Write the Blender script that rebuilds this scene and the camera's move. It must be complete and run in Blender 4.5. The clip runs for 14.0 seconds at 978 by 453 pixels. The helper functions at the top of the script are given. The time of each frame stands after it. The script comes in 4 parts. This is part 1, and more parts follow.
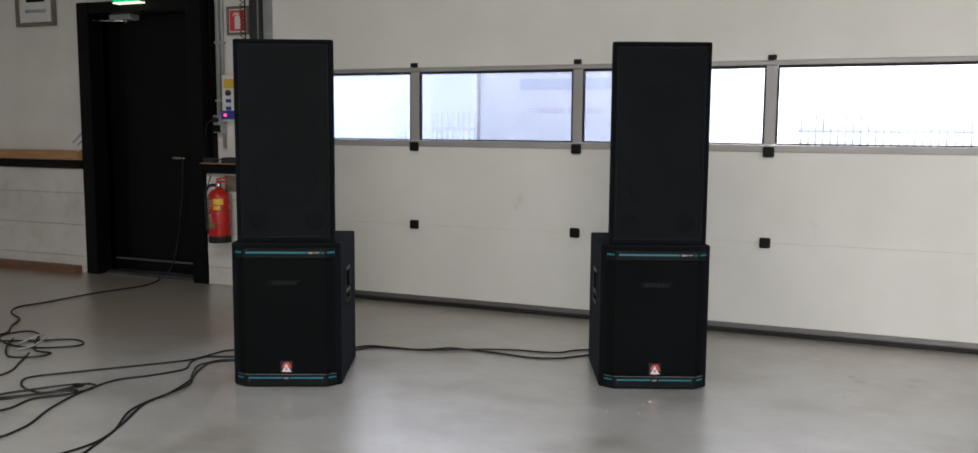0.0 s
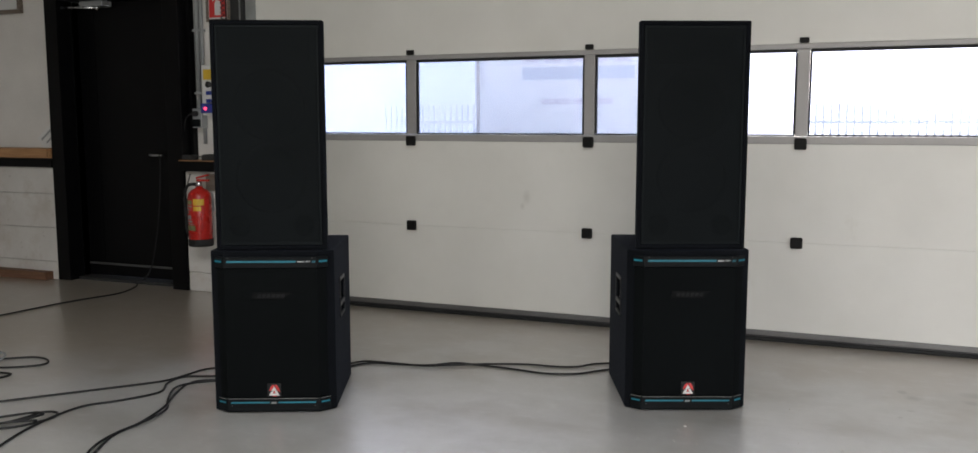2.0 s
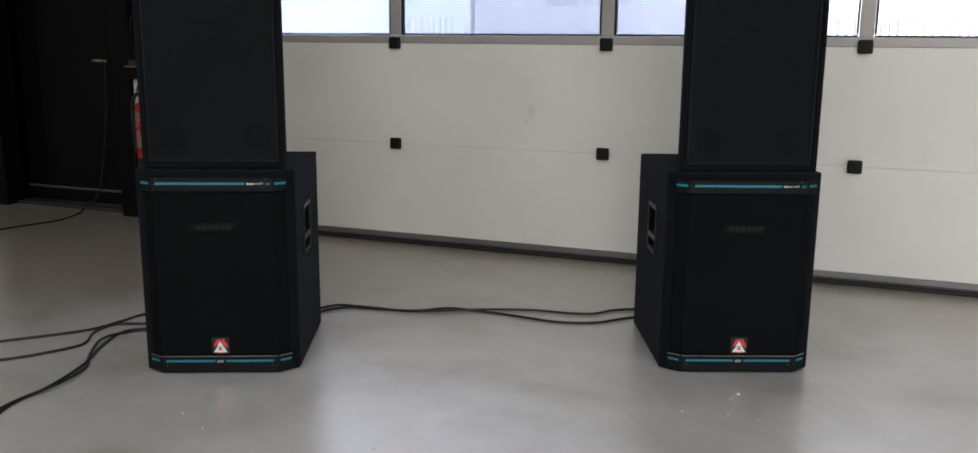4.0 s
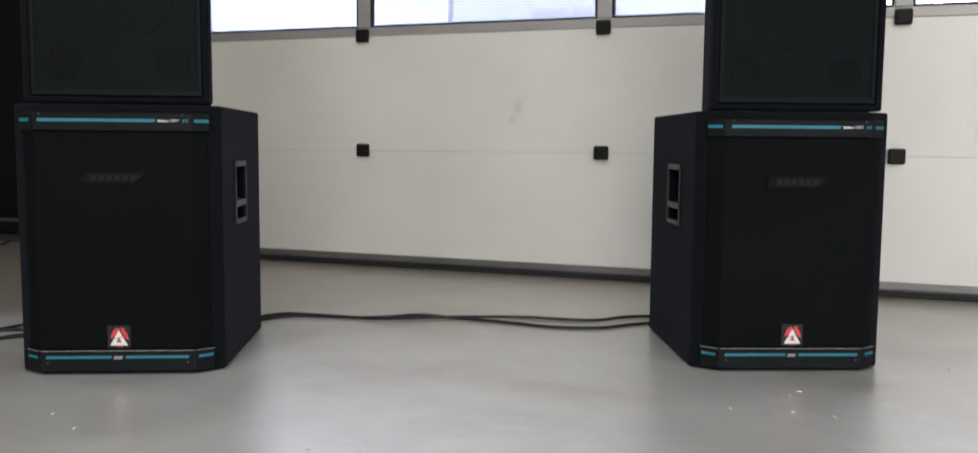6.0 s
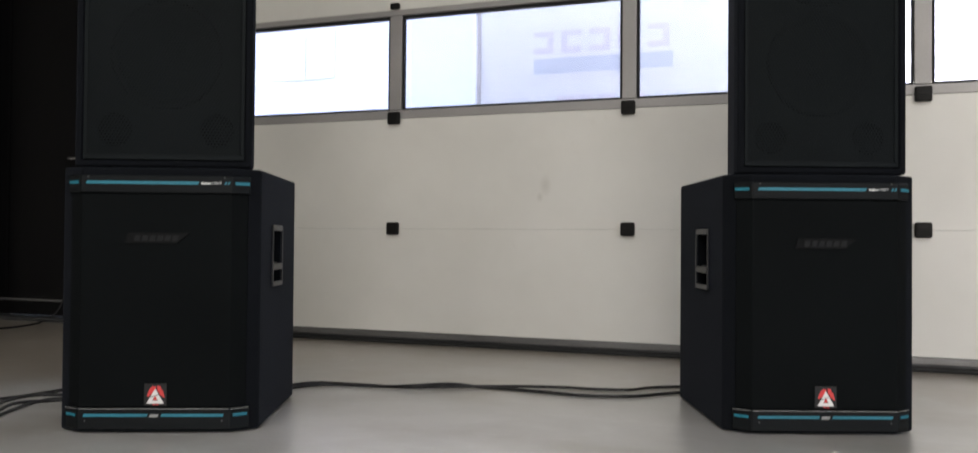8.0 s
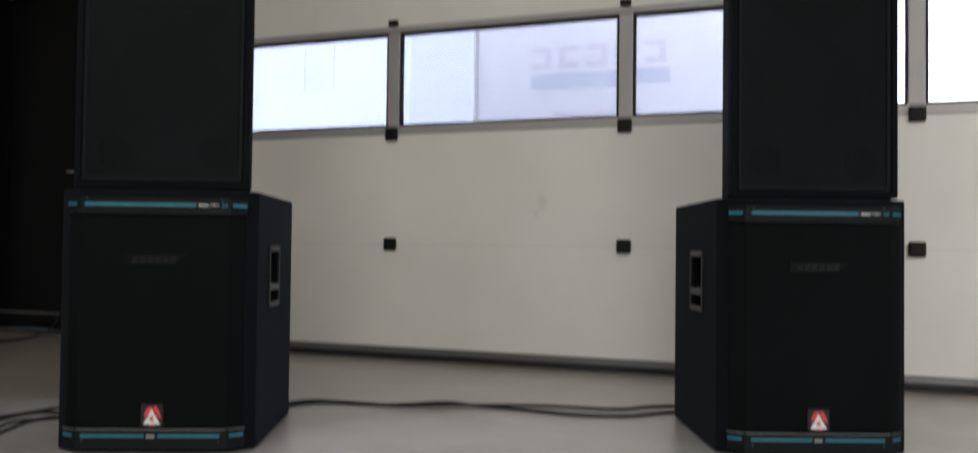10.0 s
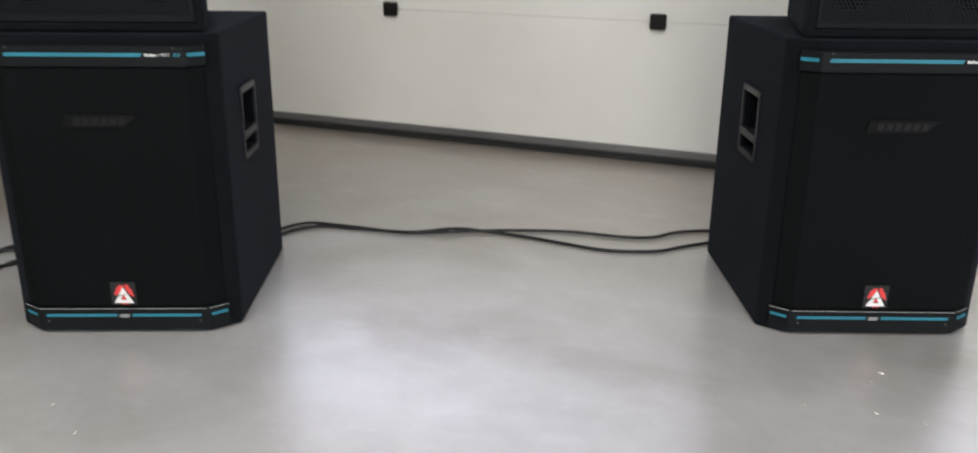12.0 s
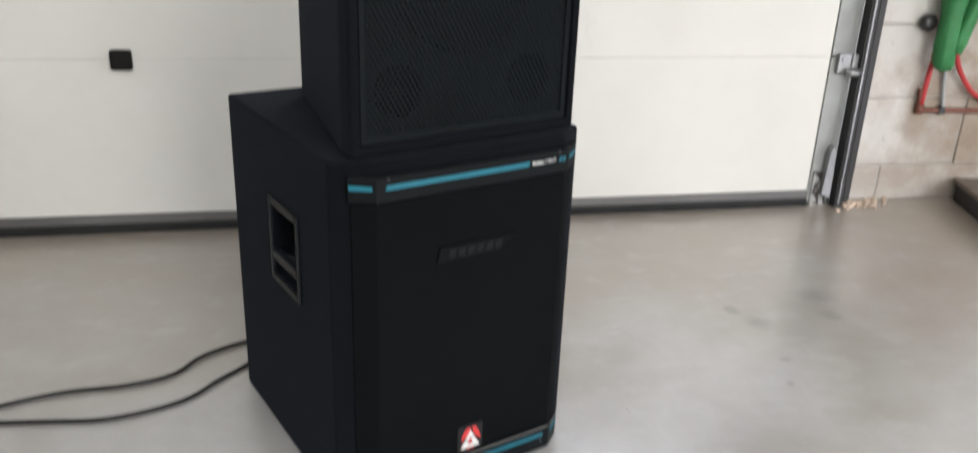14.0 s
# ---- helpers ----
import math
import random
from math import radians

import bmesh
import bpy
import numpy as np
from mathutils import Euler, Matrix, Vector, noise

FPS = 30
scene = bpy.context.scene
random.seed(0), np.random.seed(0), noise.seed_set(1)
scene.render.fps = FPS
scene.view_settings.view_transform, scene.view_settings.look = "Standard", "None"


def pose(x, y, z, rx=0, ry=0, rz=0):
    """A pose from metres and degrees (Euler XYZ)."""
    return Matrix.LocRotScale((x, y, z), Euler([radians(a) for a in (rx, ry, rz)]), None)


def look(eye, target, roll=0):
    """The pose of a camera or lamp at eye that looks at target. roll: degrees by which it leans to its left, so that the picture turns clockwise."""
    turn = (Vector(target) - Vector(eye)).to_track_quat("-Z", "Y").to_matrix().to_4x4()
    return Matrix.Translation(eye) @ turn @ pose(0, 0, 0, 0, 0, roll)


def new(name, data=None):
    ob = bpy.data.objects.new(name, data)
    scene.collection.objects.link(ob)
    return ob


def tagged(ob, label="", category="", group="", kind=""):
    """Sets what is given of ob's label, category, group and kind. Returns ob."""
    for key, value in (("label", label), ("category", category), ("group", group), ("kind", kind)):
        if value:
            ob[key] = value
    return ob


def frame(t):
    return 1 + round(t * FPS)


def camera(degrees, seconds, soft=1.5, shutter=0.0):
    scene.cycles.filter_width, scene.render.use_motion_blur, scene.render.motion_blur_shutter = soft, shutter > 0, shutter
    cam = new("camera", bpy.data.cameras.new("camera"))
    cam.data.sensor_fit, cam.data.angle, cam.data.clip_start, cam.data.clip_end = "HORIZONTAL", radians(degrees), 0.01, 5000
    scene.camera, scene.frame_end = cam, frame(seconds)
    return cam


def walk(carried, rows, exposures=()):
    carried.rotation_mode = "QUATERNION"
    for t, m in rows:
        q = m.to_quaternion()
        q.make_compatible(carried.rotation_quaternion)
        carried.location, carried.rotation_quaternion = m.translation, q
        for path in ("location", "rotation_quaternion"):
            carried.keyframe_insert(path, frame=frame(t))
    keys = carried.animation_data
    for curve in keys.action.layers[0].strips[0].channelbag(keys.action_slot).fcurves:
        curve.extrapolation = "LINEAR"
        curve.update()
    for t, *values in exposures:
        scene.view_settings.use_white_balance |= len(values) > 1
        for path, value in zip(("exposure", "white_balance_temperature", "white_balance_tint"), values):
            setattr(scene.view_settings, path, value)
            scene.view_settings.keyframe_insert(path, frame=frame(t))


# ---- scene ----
cam = camera(57.5, 14.0, shutter=0.4)
PATH = [
    (0, (0.081, 0.21, 1.392), (-0.675, 2.048, 1.172), 0.4),
    (0.5, (0.039, 0.278, 1.367), (-0.712, 2.118, 1.15), 0.3),
    (1, (-0.05, 0.392, 1.368), (-0.794, 2.235, 1.146), 0.2),
    (1.5, (-0.149, 0.529, 1.381), (-0.885, 2.375, 1.158), 0.0),
    (2, (-0.228, 0.656, 1.378), (-0.958, 2.504, 1.145), -0.0),
    (2.5, (-0.317, 0.83, 1.362), (-1.04, 2.679, 1.121), -0.1),
    (3, (-0.391, 1.019, 1.331), (-1.109, 2.859, 1.019), 0.1),
    (3.5, (-0.478, 1.214, 1.277), (-1.186, 3.045, 0.893), 0.3),
    (3.7, (-0.534, 1.314, 1.262), (-1.235, 3.145, 0.867), 0.4),
    (5.8, (-0.848, 2.079, 0.739), (-1.503, 3.949, 0.47), 0.6),
    (6, (-0.85, 2.085, 0.674), (-1.513, 3.963, 0.489), 0.5),
    (6.5, (-0.844, 2.047, 0.568), (-1.524, 3.925, 0.462), 0.3),
    (7, (-0.84, 2.02, 0.525), (-1.541, 3.889, 0.391), 0.5),
    (7.5, (-0.852, 2.025, 0.521), (-1.562, 3.892, 0.405), 0.4),
    (7.7, (-0.854, 2.027, 0.54), (-1.57, 3.893, 0.501), 0.3),
    (9.8, (-0.832, 1.985, 0.617), (-1.547, 3.847, 0.771), 0.8),
    (10, (-0.838, 2.008, 0.611), (-1.551, 3.876, 0.662), 0.7),
    (10.5, (-0.862, 2.122, 0.596), (-1.575, 3.987, 0.472), 0.8),
    (11, (-0.888, 2.223, 0.663), (-1.625, 4.07, 0.447), 0.3),
    (11.5, (-0.962, 2.342, 0.793), (-1.704, 4.173, 0.484), 0.3),
    (12, (-1.02, 2.47, 1.036), (-1.716, 4.231, 0.391), 0.6),
    (12.5, (-1.016, 2.704, 1.189), (-1.405, 4.475, 0.345), 0.1),
    (13, (-1.048, 2.915, 1.221), (-1.012, 4.677, 0.276), -0.6),
    (13.5, (-1.131, 3.12, 1.249), (-0.813, 4.858, 0.312), 1.6),
    (14, (-1.19, 3.235, 1.282), (-0.801, 5.05, 0.536), 2.2),
]
EXPOSURES = [(0.0, 2.58, 6500, 10), (3.7, 2.53, 6500, 10), (5.8, 3.0, 6500, 10), (6.1, 2.9, 6500, 10), (6.6, 2.6, 6450, 9.5), (7.7, 2.77, 6680, 11), (9.8, 2.43, 6680, 11),
             (10.5, 2.73, 6720, 11), (11.1, 3.07, 6720, 11), (11.5, 2.97, 6650, 11), (12.0, 3.22, 6500, 11), (12.6, 3.24, 6350, 11), (13.5, 3.17, 6500, 10), (14.0, 3.3, 6450, 10)]
walk(cam, [(t, look(eye, target, roll)) for t, eye, target, roll in PATH], EXPOSURES)

# ---- world and large lights ----
world = bpy.data.worlds.new("overcast_sky")
scene.world = world
world.use_nodes = True
wn = world.node_tree.nodes
sky = wn.new("ShaderNodeTexSky")
sky.sky_type, sky.sun_disc = "NISHITA", False
sky.sun_elevation, sky.sun_rotation = radians(58), radians(170)
sky.air_density, sky.dust_density = 0.7, 6.0
wn["Background"].inputs["Strength"].default_value = 0.15
world.node_tree.links.new(sky.outputs[0], wn["Background"].inputs["Color"])

sun = new("sun", bpy.data.lights.new("sun", "SUN"))
sun.data.energy, sun.data.angle, sun.data.color = 0.5, radians(14), (1.0, 0.96, 0.9)
sun.matrix_world = look((1.5, -8.4, 13.6), (0, 0, 0))


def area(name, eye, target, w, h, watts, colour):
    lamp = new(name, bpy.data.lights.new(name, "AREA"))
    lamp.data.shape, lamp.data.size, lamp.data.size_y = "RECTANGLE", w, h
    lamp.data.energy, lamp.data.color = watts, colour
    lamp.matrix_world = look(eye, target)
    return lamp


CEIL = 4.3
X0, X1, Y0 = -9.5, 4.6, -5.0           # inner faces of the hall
# overhead fill lamps, set in roof openings added for them
area("overhead_fill_lamp", (-0.8, 0.6, CEIL + 0.12), (-0.8, 0.6001, 0), 6.0, 1.2, 42, (0.99, 0.985, 0.96))
area("overhead_fill_lamp", (0.6, -2.6, CEIL + 0.12), (0.6, -2.5999, 0), 6.0, 1.2, 6, (0.98, 0.985, 0.98))
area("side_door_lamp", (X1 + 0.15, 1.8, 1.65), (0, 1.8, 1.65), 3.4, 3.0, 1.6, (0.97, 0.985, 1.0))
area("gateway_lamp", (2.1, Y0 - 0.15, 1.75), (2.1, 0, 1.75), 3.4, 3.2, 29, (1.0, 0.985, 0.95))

# ---- materials ----


def nodes(name):
    m = bpy.data.materials.new(name)
    m.use_nodes = True
    t = m.node_tree
    return m, t, t.nodes, t.links, t.nodes["Principled BSDF"]


def ramp(n, l, fac, a, b, ca, cb):
    r = n.new("ShaderNodeValToRGB")
    e = r.color_ramp.elements
    e[0].position, e[1].position = a, b
    e[0].color, e[1].color = (*ca, 1), (*cb, 1)
    l.new(fac, r.inputs[0])
    return r.outputs[0]


def noise_tex(n, l, scale, detail=4, rough=0.55, coords=None, stretch=None):
    t = n.new("ShaderNodeTexNoise")
    t.inputs["Scale"].default_value, t.inputs["Detail"].default_value, t.inputs["Roughness"].default_value = scale, detail, rough
    c = coords
    if c is None:
        c = n.new("ShaderNodeNewGeometry").outputs["Position"]
    if stretch:
        mp = n.new("ShaderNodeMapping")
        mp.inputs["Scale"].default_value = stretch
        l.new(c, mp.inputs[0])
        c = mp.outputs[0]
    l.new(c, t.inputs["Vector"])
    return t.outputs["Fac"]


def mixc(n, l, fac, a, b, mode="MIX"):
    m = n.new("ShaderNodeMix")
    m.data_type, m.blend_type = "RGBA", mode
    for sock, v in ((m.inputs[0], fac), (m.inputs[6], a), (m.inputs[7], b)):
        if isinstance(v, (int, float)):
            sock.default_value = v
        elif isinstance(v, tuple):
            sock.default_value = (*v, 1)
        else:
            l.new(v, sock)
    return m.outputs[2]


def bump(n, l, p, height, strength, dist):
    b = n.new("ShaderNodeBump")
    b.inputs["Strength"].default_value, b.inputs["Distance"].default_value = strength, dist
    l.new(height, b.inputs["Height"])
    l.new(b.outputs[0], p.inputs["Normal"])


def plain(name, colour, rough=0.5, metal=0.0, vary=0.12, grain=60, relief=0.1, spec=0.5, dirt=3.0):
    """Paint, plastic or metal with faint mottling, handling marks and relief."""
    m, t, n, l, p = nodes(name)
    dark = tuple(c * (1 - vary) for c in colour)
    lite = tuple(min(1, c * (1 + vary * 0.6)) for c in colour)
    big = ramp(n, l, noise_tex(n, l, dirt, 5), 0.3, 0.7, dark, lite)
    fine = noise_tex(n, l, grain, 3)
    l.new(mixc(n, l, 0.25, big, ramp(n, l, fine, 0.35, 0.65, dark, lite)), p.inputs["Base Color"])
    r = n.new("ShaderNodeMapRange")
    r.inputs[3].default_value, r.inputs[4].default_value = max(0.02, rough - 0.1), min(1, rough + 0.1)
    l.new(noise_tex(n, l, dirt * 4, 4), r.inputs[0])
    l.new(r.outputs[0], p.inputs["Roughness"])
    p.inputs["Metallic"].default_value = metal
    p.inputs["Specular IOR Level"].default_value = spec
    if relief:
        bump(n, l, p, fine, relief, 0.002)
    return m


def floor_material():
    m, t, n, l, p = nodes("power_floated_concrete")
    cloud = noise_tex(n, l, 0.9, 4, 0.5)
    mottle = noise_tex(n, l, 4.0, 8, 0.68)
    grit = noise_tex(n, l, 160, 2)
    c = ramp(n, l, cloud, 0.22, 0.8, (0.305, 0.296, 0.275), (0.55, 0.54, 0.52))
    c = mixc(n, l, 0.55, c, ramp(n, l, mottle, 0.12, 0.88, (0.18, 0.168, 0.145), (0.635, 0.63, 0.62)))
    c = mixc(n, l, 0.12, c, ramp(n, l, grit, 0.3, 0.7, (0.24, 0.235, 0.22), (0.5, 0.5, 0.49)))
    stain = ramp(n, l, noise_tex(n, l, 1.7, 3, 0.5, stretch=(1.0, 1.5, 1.0)), 0.52, 0.8, (0, 0, 0), (1, 1, 1))
    c = mixc(n, l, mixc(n, l, 0.8, (0, 0, 0), stain), c, (0.19, 0.165, 0.125))
    # brown dust before the two doors; its colour also carries the dimmer light there
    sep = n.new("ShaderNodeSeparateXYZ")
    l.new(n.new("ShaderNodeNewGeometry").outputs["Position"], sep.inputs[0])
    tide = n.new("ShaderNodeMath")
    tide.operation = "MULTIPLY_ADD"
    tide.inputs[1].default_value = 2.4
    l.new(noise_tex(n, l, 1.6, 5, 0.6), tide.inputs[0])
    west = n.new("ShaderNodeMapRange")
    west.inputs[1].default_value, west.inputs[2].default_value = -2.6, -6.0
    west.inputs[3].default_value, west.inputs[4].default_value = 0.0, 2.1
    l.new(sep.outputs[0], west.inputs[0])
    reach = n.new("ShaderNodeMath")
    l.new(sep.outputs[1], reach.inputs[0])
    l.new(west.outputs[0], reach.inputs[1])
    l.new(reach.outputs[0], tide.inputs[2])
    dust_shade = n.new("ShaderNodeMapRange")
    dust_shade.inputs[1].default_value, dust_shade.inputs[2].default_value = 6.3, 7.3
    dust_shade.inputs[3].default_value, dust_shade.inputs[4].default_value = 0.0, 0.75
    l.new(tide.outputs[0], dust_shade.inputs[0])
    c = mixc(n, l, dust_shade.outputs[0], c, (0.275, 0.225, 0.168))
    # pale scuffs trodden through the dirt
    scuff = ramp(n, l, noise_tex(n, l, 7.0, 8, 0.72, stretch=(1.0, 1.7, 1.0)), 0.53, 0.66, (0, 0, 0), (1, 1, 1))
    c = mixc(n, l, mixc(n, l, 0.28, (0, 0, 0), scuff), c, (0.56, 0.555, 0.55))
    # oily drips and scuffs with places of their own
    g = n.new("ShaderNodeNewGeometry")
    wob = n.new("ShaderNodeTexNoise")
    wob.inputs["Scale"].default_value = 14
    l.new(g.outputs["Position"], wob.inputs["Vector"])
    for x, y, r in ((0.45, 5.632, 0.05), (0.42, 5.498, 0.03), (0.148, 5.477, 0.035), (0.111, 5.571, 0.02), (0.131, 5.25, 0.012), (0.082, 5.13, 0.014)):
        d = n.new("ShaderNodeVectorMath")
        d.operation = "DISTANCE"
        d.inputs[1].default_value = (x, y, 0)
        l.new(g.outputs["Position"], d.inputs[0])
        a = n.new("ShaderNodeMath")
        a.operation = "MULTIPLY_ADD"
        a.inputs[1].default_value, a.inputs[2].default_value = 0.09, -0.045
        l.new(wob.outputs["Fac"], a.inputs[0])
        s = n.new("ShaderNodeMath")
        l.new(d.outputs["Value"], s.inputs[0])
        l.new(a.outputs[0], s.inputs[1])
        mk = n.new("ShaderNodeMapRange")
        mk.inputs[1].default_value, mk.inputs[2].default_value = r * 1.5, r * 0.4
        mk.inputs[3].default_value, mk.inputs[4].default_value = 0.0, 0.55
        l.new(s.outputs[0], mk.inputs[0])
        c = mixc(n, l, mk.outputs[0], c, (0.13, 0.12, 0.105))
    l.new(c, p.inputs["Base Color"])
    r = n.new("ShaderNodeMapRange")
    r.inputs[1].default_value, r.inputs[2].default_value = 0.3, 0.7
    r.inputs[3].default_value, r.inputs[4].default_value = 0.30, 0.46
    l.new(cloud, r.inputs[0])
    l.new(r.outputs[0], p.inputs["Roughness"])
    p.inputs["Specular IOR Level"].default_value = 0.5
    p.inputs["Coat Weight"].default_value, p.inputs["Coat Roughness"].default_value = 1.0, 0.28
    p.inputs["Coat IOR"].default_value = 2.15
    bump(n, l, p, grit, 0.03, 0.002)
    return m


def panel_material():
    """Off-white coated steel with a fine embossed stucco and faint smudges."""
    m, t, n, l, p = nodes("offwhite_embossed_steel")
    soft = noise_tex(n, l, 1.3, 5, 0.6)
    c = ramp(n, l, soft, 0.3, 0.7, (0.60, 0.592, 0.548), (0.665, 0.656, 0.612))
    smudge = ramp(n, l, noise_tex(n, l, 3.0, 7, 0.7, stretch=(1, 1, 0.5)), 0.66, 0.8, (0, 0, 0), (1, 1, 1))
    c = mixc(n, l, mixc(n, l, 0.35, (0, 0, 0), smudge), c, (0.46, 0.43, 0.37))
    g = n.new("ShaderNodeNewGeometry")
    for x, z, w, h in ((-2.24, 0.86, 0.035, 0.06), (-2.27, 0.80, 0.02, 0.03)):
        mp = n.new("ShaderNodeMapping")
        mp.vector_type = "TEXTURE"
        mp.inputs["Location"].default_value, mp.inputs["Scale"].default_value = (x, 6.455, z), (w, 1.0, h)
        l.new(g.outputs["Position"], mp.inputs[0])
        d = n.new("ShaderNodeVectorMath")
        d.operation = "LENGTH"
        l.new(mp.outputs[0], d.inputs[0])
        mk = n.new("ShaderNodeMapRange")
        mk.inputs[1].default_value, mk.inputs[2].default_value = 1.0, 0.2
        mk.inputs[3].default_value, mk.inputs[4].default_value = 0.0, 0.3
        l.new(d.outputs["Value"], mk.inputs[0])
        c = mixc(n, l, mk.outputs[0], c, (0.36, 0.34, 0.30))
    l.new(c, p.inputs["Base Color"])
    p.inputs["Roughness"].default_value = 0.42
    bump(n, l, p, noise_tex(n, l, 260, 2, stretch=(1.0, 1.0, 0.35)), 0.12, 0.002)
    return m


def carpet_material(name, colour):
    m, t, n, l, p = nodes(name)
    fuzz = noise_tex(n, l, 420, 2)
    worn = noise_tex(n, l, 7, 6, 0.65)
    dark = tuple(c * 0.6 for c in colour)
    c = mixc(n, l, 0.5, ramp(n, l, fuzz, 0.3, 0.7, dark, colour), ramp(n, l, worn, 0.35, 0.75, dark, tuple(c * 1.25 for c in colour)))
    l.new(c, p.inputs["Base Color"])
    p.inputs["Roughness"].default_value = 0.95
    p.inputs["Specular IOR Level"].default_value = 0.08
    p.inputs["Sheen Weight"].default_value = 0.03
    p.inputs["Sheen Roughness"].default_value = 0.5
    p.inputs["Sheen Tint"].default_value = (0.65, 0.75, 1.0, 1)
    bump(n, l, p, fuzz, 0.5, 0.002)
    return m


def wood_material(name, a, b):
    m, t, n, l, p = nodes(name)
    g = noise_tex(n, l, 6, 6, 0.6, stretch=(0.6, 8, 9))
    l.new(ramp(n, l, g, 0.3, 0.7, a, b), p.inputs["Base Color"])
    p.inputs["Roughness"].default_value = 0.6
    bump(n, l, p, g, 0.2, 0.002)
    return m


def pane_material():
    """Clear acrylic glazing, a little milky from wear."""
    m, t, n, l, p = nodes("scratched_acrylic")
    out = n["Material Output"]
    clear, milk, gloss = n.new("ShaderNodeBsdfTransparent"), n.new("ShaderNodeBsdfTranslucent"), n.new("ShaderNodeBsdfGlossy")
    clear.inputs[0].default_value = (0.78, 0.81, 0.90, 1)
    milk.inputs[0].default_value = (0.72, 0.76, 0.88, 1)
    gloss.inputs["Roughness"].default_value = 0.06
    haze = n.new("ShaderNodeMapRange")
    haze.inputs[3].default_value, haze.inputs[4].default_value = 0.20, 0.28
    l.new(noise_tex(n, l, 2.2, 5, 0.6), haze.inputs[0])
    m1, m2, fr = n.new("ShaderNodeMixShader"), n.new("ShaderNodeMixShader"), n.new("ShaderNodeFresnel")
    l.new(haze.outputs[0], m1.inputs[0])
    l.new(clear.outputs[0], m1.inputs[1])
    l.new(milk.outputs[0], m1.inputs[2])
    fr.inputs[0].default_value = 1.4
    l.new(fr.outputs[0], m2.inputs[0])
    l.new(m1.outputs[0], m2.inputs[1])
    l.new(gloss.outputs[0], m2.inputs[2])
    l.new(m2.outputs[0], out.inputs[0])
    return m


def glow(name, colour, strength):
    m, t, n, l, p = nodes(name)
    p.inputs["Base Color"].default_value = (*colour, 1)
    p.inputs["Emission Color"].default_value = (*colour, 1)
    p.inputs["Emission Strength"].default_value = strength
    return m


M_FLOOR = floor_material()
M_PANEL = panel_material()
M_PANE = pane_material()
M_CARPET = carpet_material("black_speaker_carpet", (0.0040, 0.0048, 0.0064))
M_GRILLE = plain("black_grille_steel", (0.0050, 0.0068, 0.0076), 0.6, 0.0, 0.2, 300, 0.1, 0.08)
M_CLOTH = plain("black_grille_cloth", (0.0028, 0.0036, 0.0039), 0.8, 0.0, 0.25, 700, 0.4, 0.06)
M_TRIM = plain("dark_moulded_plastic", (0.0038, 0.0049, 0.0056), 0.55, 0.0, 0.2, 200, 0.15, 0.12)
M_BADGE = plain("satin_black_badge", (0.0034, 0.0038, 0.0040), 0.6, 0.0, 0.3, 120, 0.15, 0.08)
M_BLUE = plain("turquoise_stripe_print", (0.005, 0.14, 0.195), 0.5, 0.0, 0.2, 90, 0.03)
M_WHITE = plain("white_print", (0.60, 0.60, 0.585), 0.5, 0.0, 0.08, 80, 0.02)
M_PALE = plain("pale_line_print", (0.24, 0.24, 0.23), 0.5, 0.0, 0.3, 40, 0.02)
M_RED = plain("red_print", (0.55, 0.035, 0.035), 0.45, 0.0, 0.15, 60, 0.03)
M_RELIEF = plain("worn_badge_relief", (0.0062, 0.0068, 0.0074), 0.5, 0.0, 0.3, 120, 0.1, 0.15)
M_STICKER = plain("dark_sticker_film", (0.009, 0.009, 0.009), 0.45, 0.0, 0.2, 120, 0.05, 0.3)
M_CONE = plain("black_paper_cone", (0.0056, 0.0067, 0.0073), 0.8, 0.0, 0.2, 80, 0.2, 0.05)
M_BAFFLE = plain("grey_baffle_paint", (0.0080, 0.0098, 0.0108), 0.7, 0.0, 0.2, 80, 0.1, 0.05)
M_HOLE = plain("black_port_shade", (0.0006, 0.0006, 0.0007), 0.9, 0.0, 0.2, 80, 0.1, 0.02)
M_HANDLE = plain("grey_handle_plastic", (0.006, 0.007, 0.010), 0.34, 0.0, 0.2, 150, 0.1, 0.2)
M_SCREW = plain("dull_zinc_screw", (0.07, 0.07, 0.07), 0.4, 0.5, 0.2, 150, 0.1)
M_RUBBER = plain("black_rubber", (0.012, 0.012, 0.012), 0.7, 0.0, 0.3, 120, 0.2, 0.35)
M_CABLE = plain("black_cable_jacket", (0.007, 0.007, 0.0078), 0.5, 0.0, 0.2, 90, 0.05, 0.35)
M_ALU = plain("dull_aluminium", (0.33, 0.32, 0.31), 0.5, 0.3, 0.12, 120, 0.06)
M_GALV = plain("galvanised_steel", (0.30, 0.305, 0.31), 0.42, 0.8, 0.25, 35, 0.08)
M_DKRAIL = plain("dark_guide_rail", (0.035, 0.035, 0.036), 0.5, 0.3, 0.3, 60, 0.1)
M_CAP = plain("black_hinge_plastic", (0.005, 0.0046, 0.0042), 0.55, 0.0, 0.2, 90, 0.1, 0.2)
M_BLACKPAINT = plain("black_gloss_paint", (0.0022, 0.0022, 0.0026), 0.4, 0.0, 0.3, 60, 0.08, 0.13)
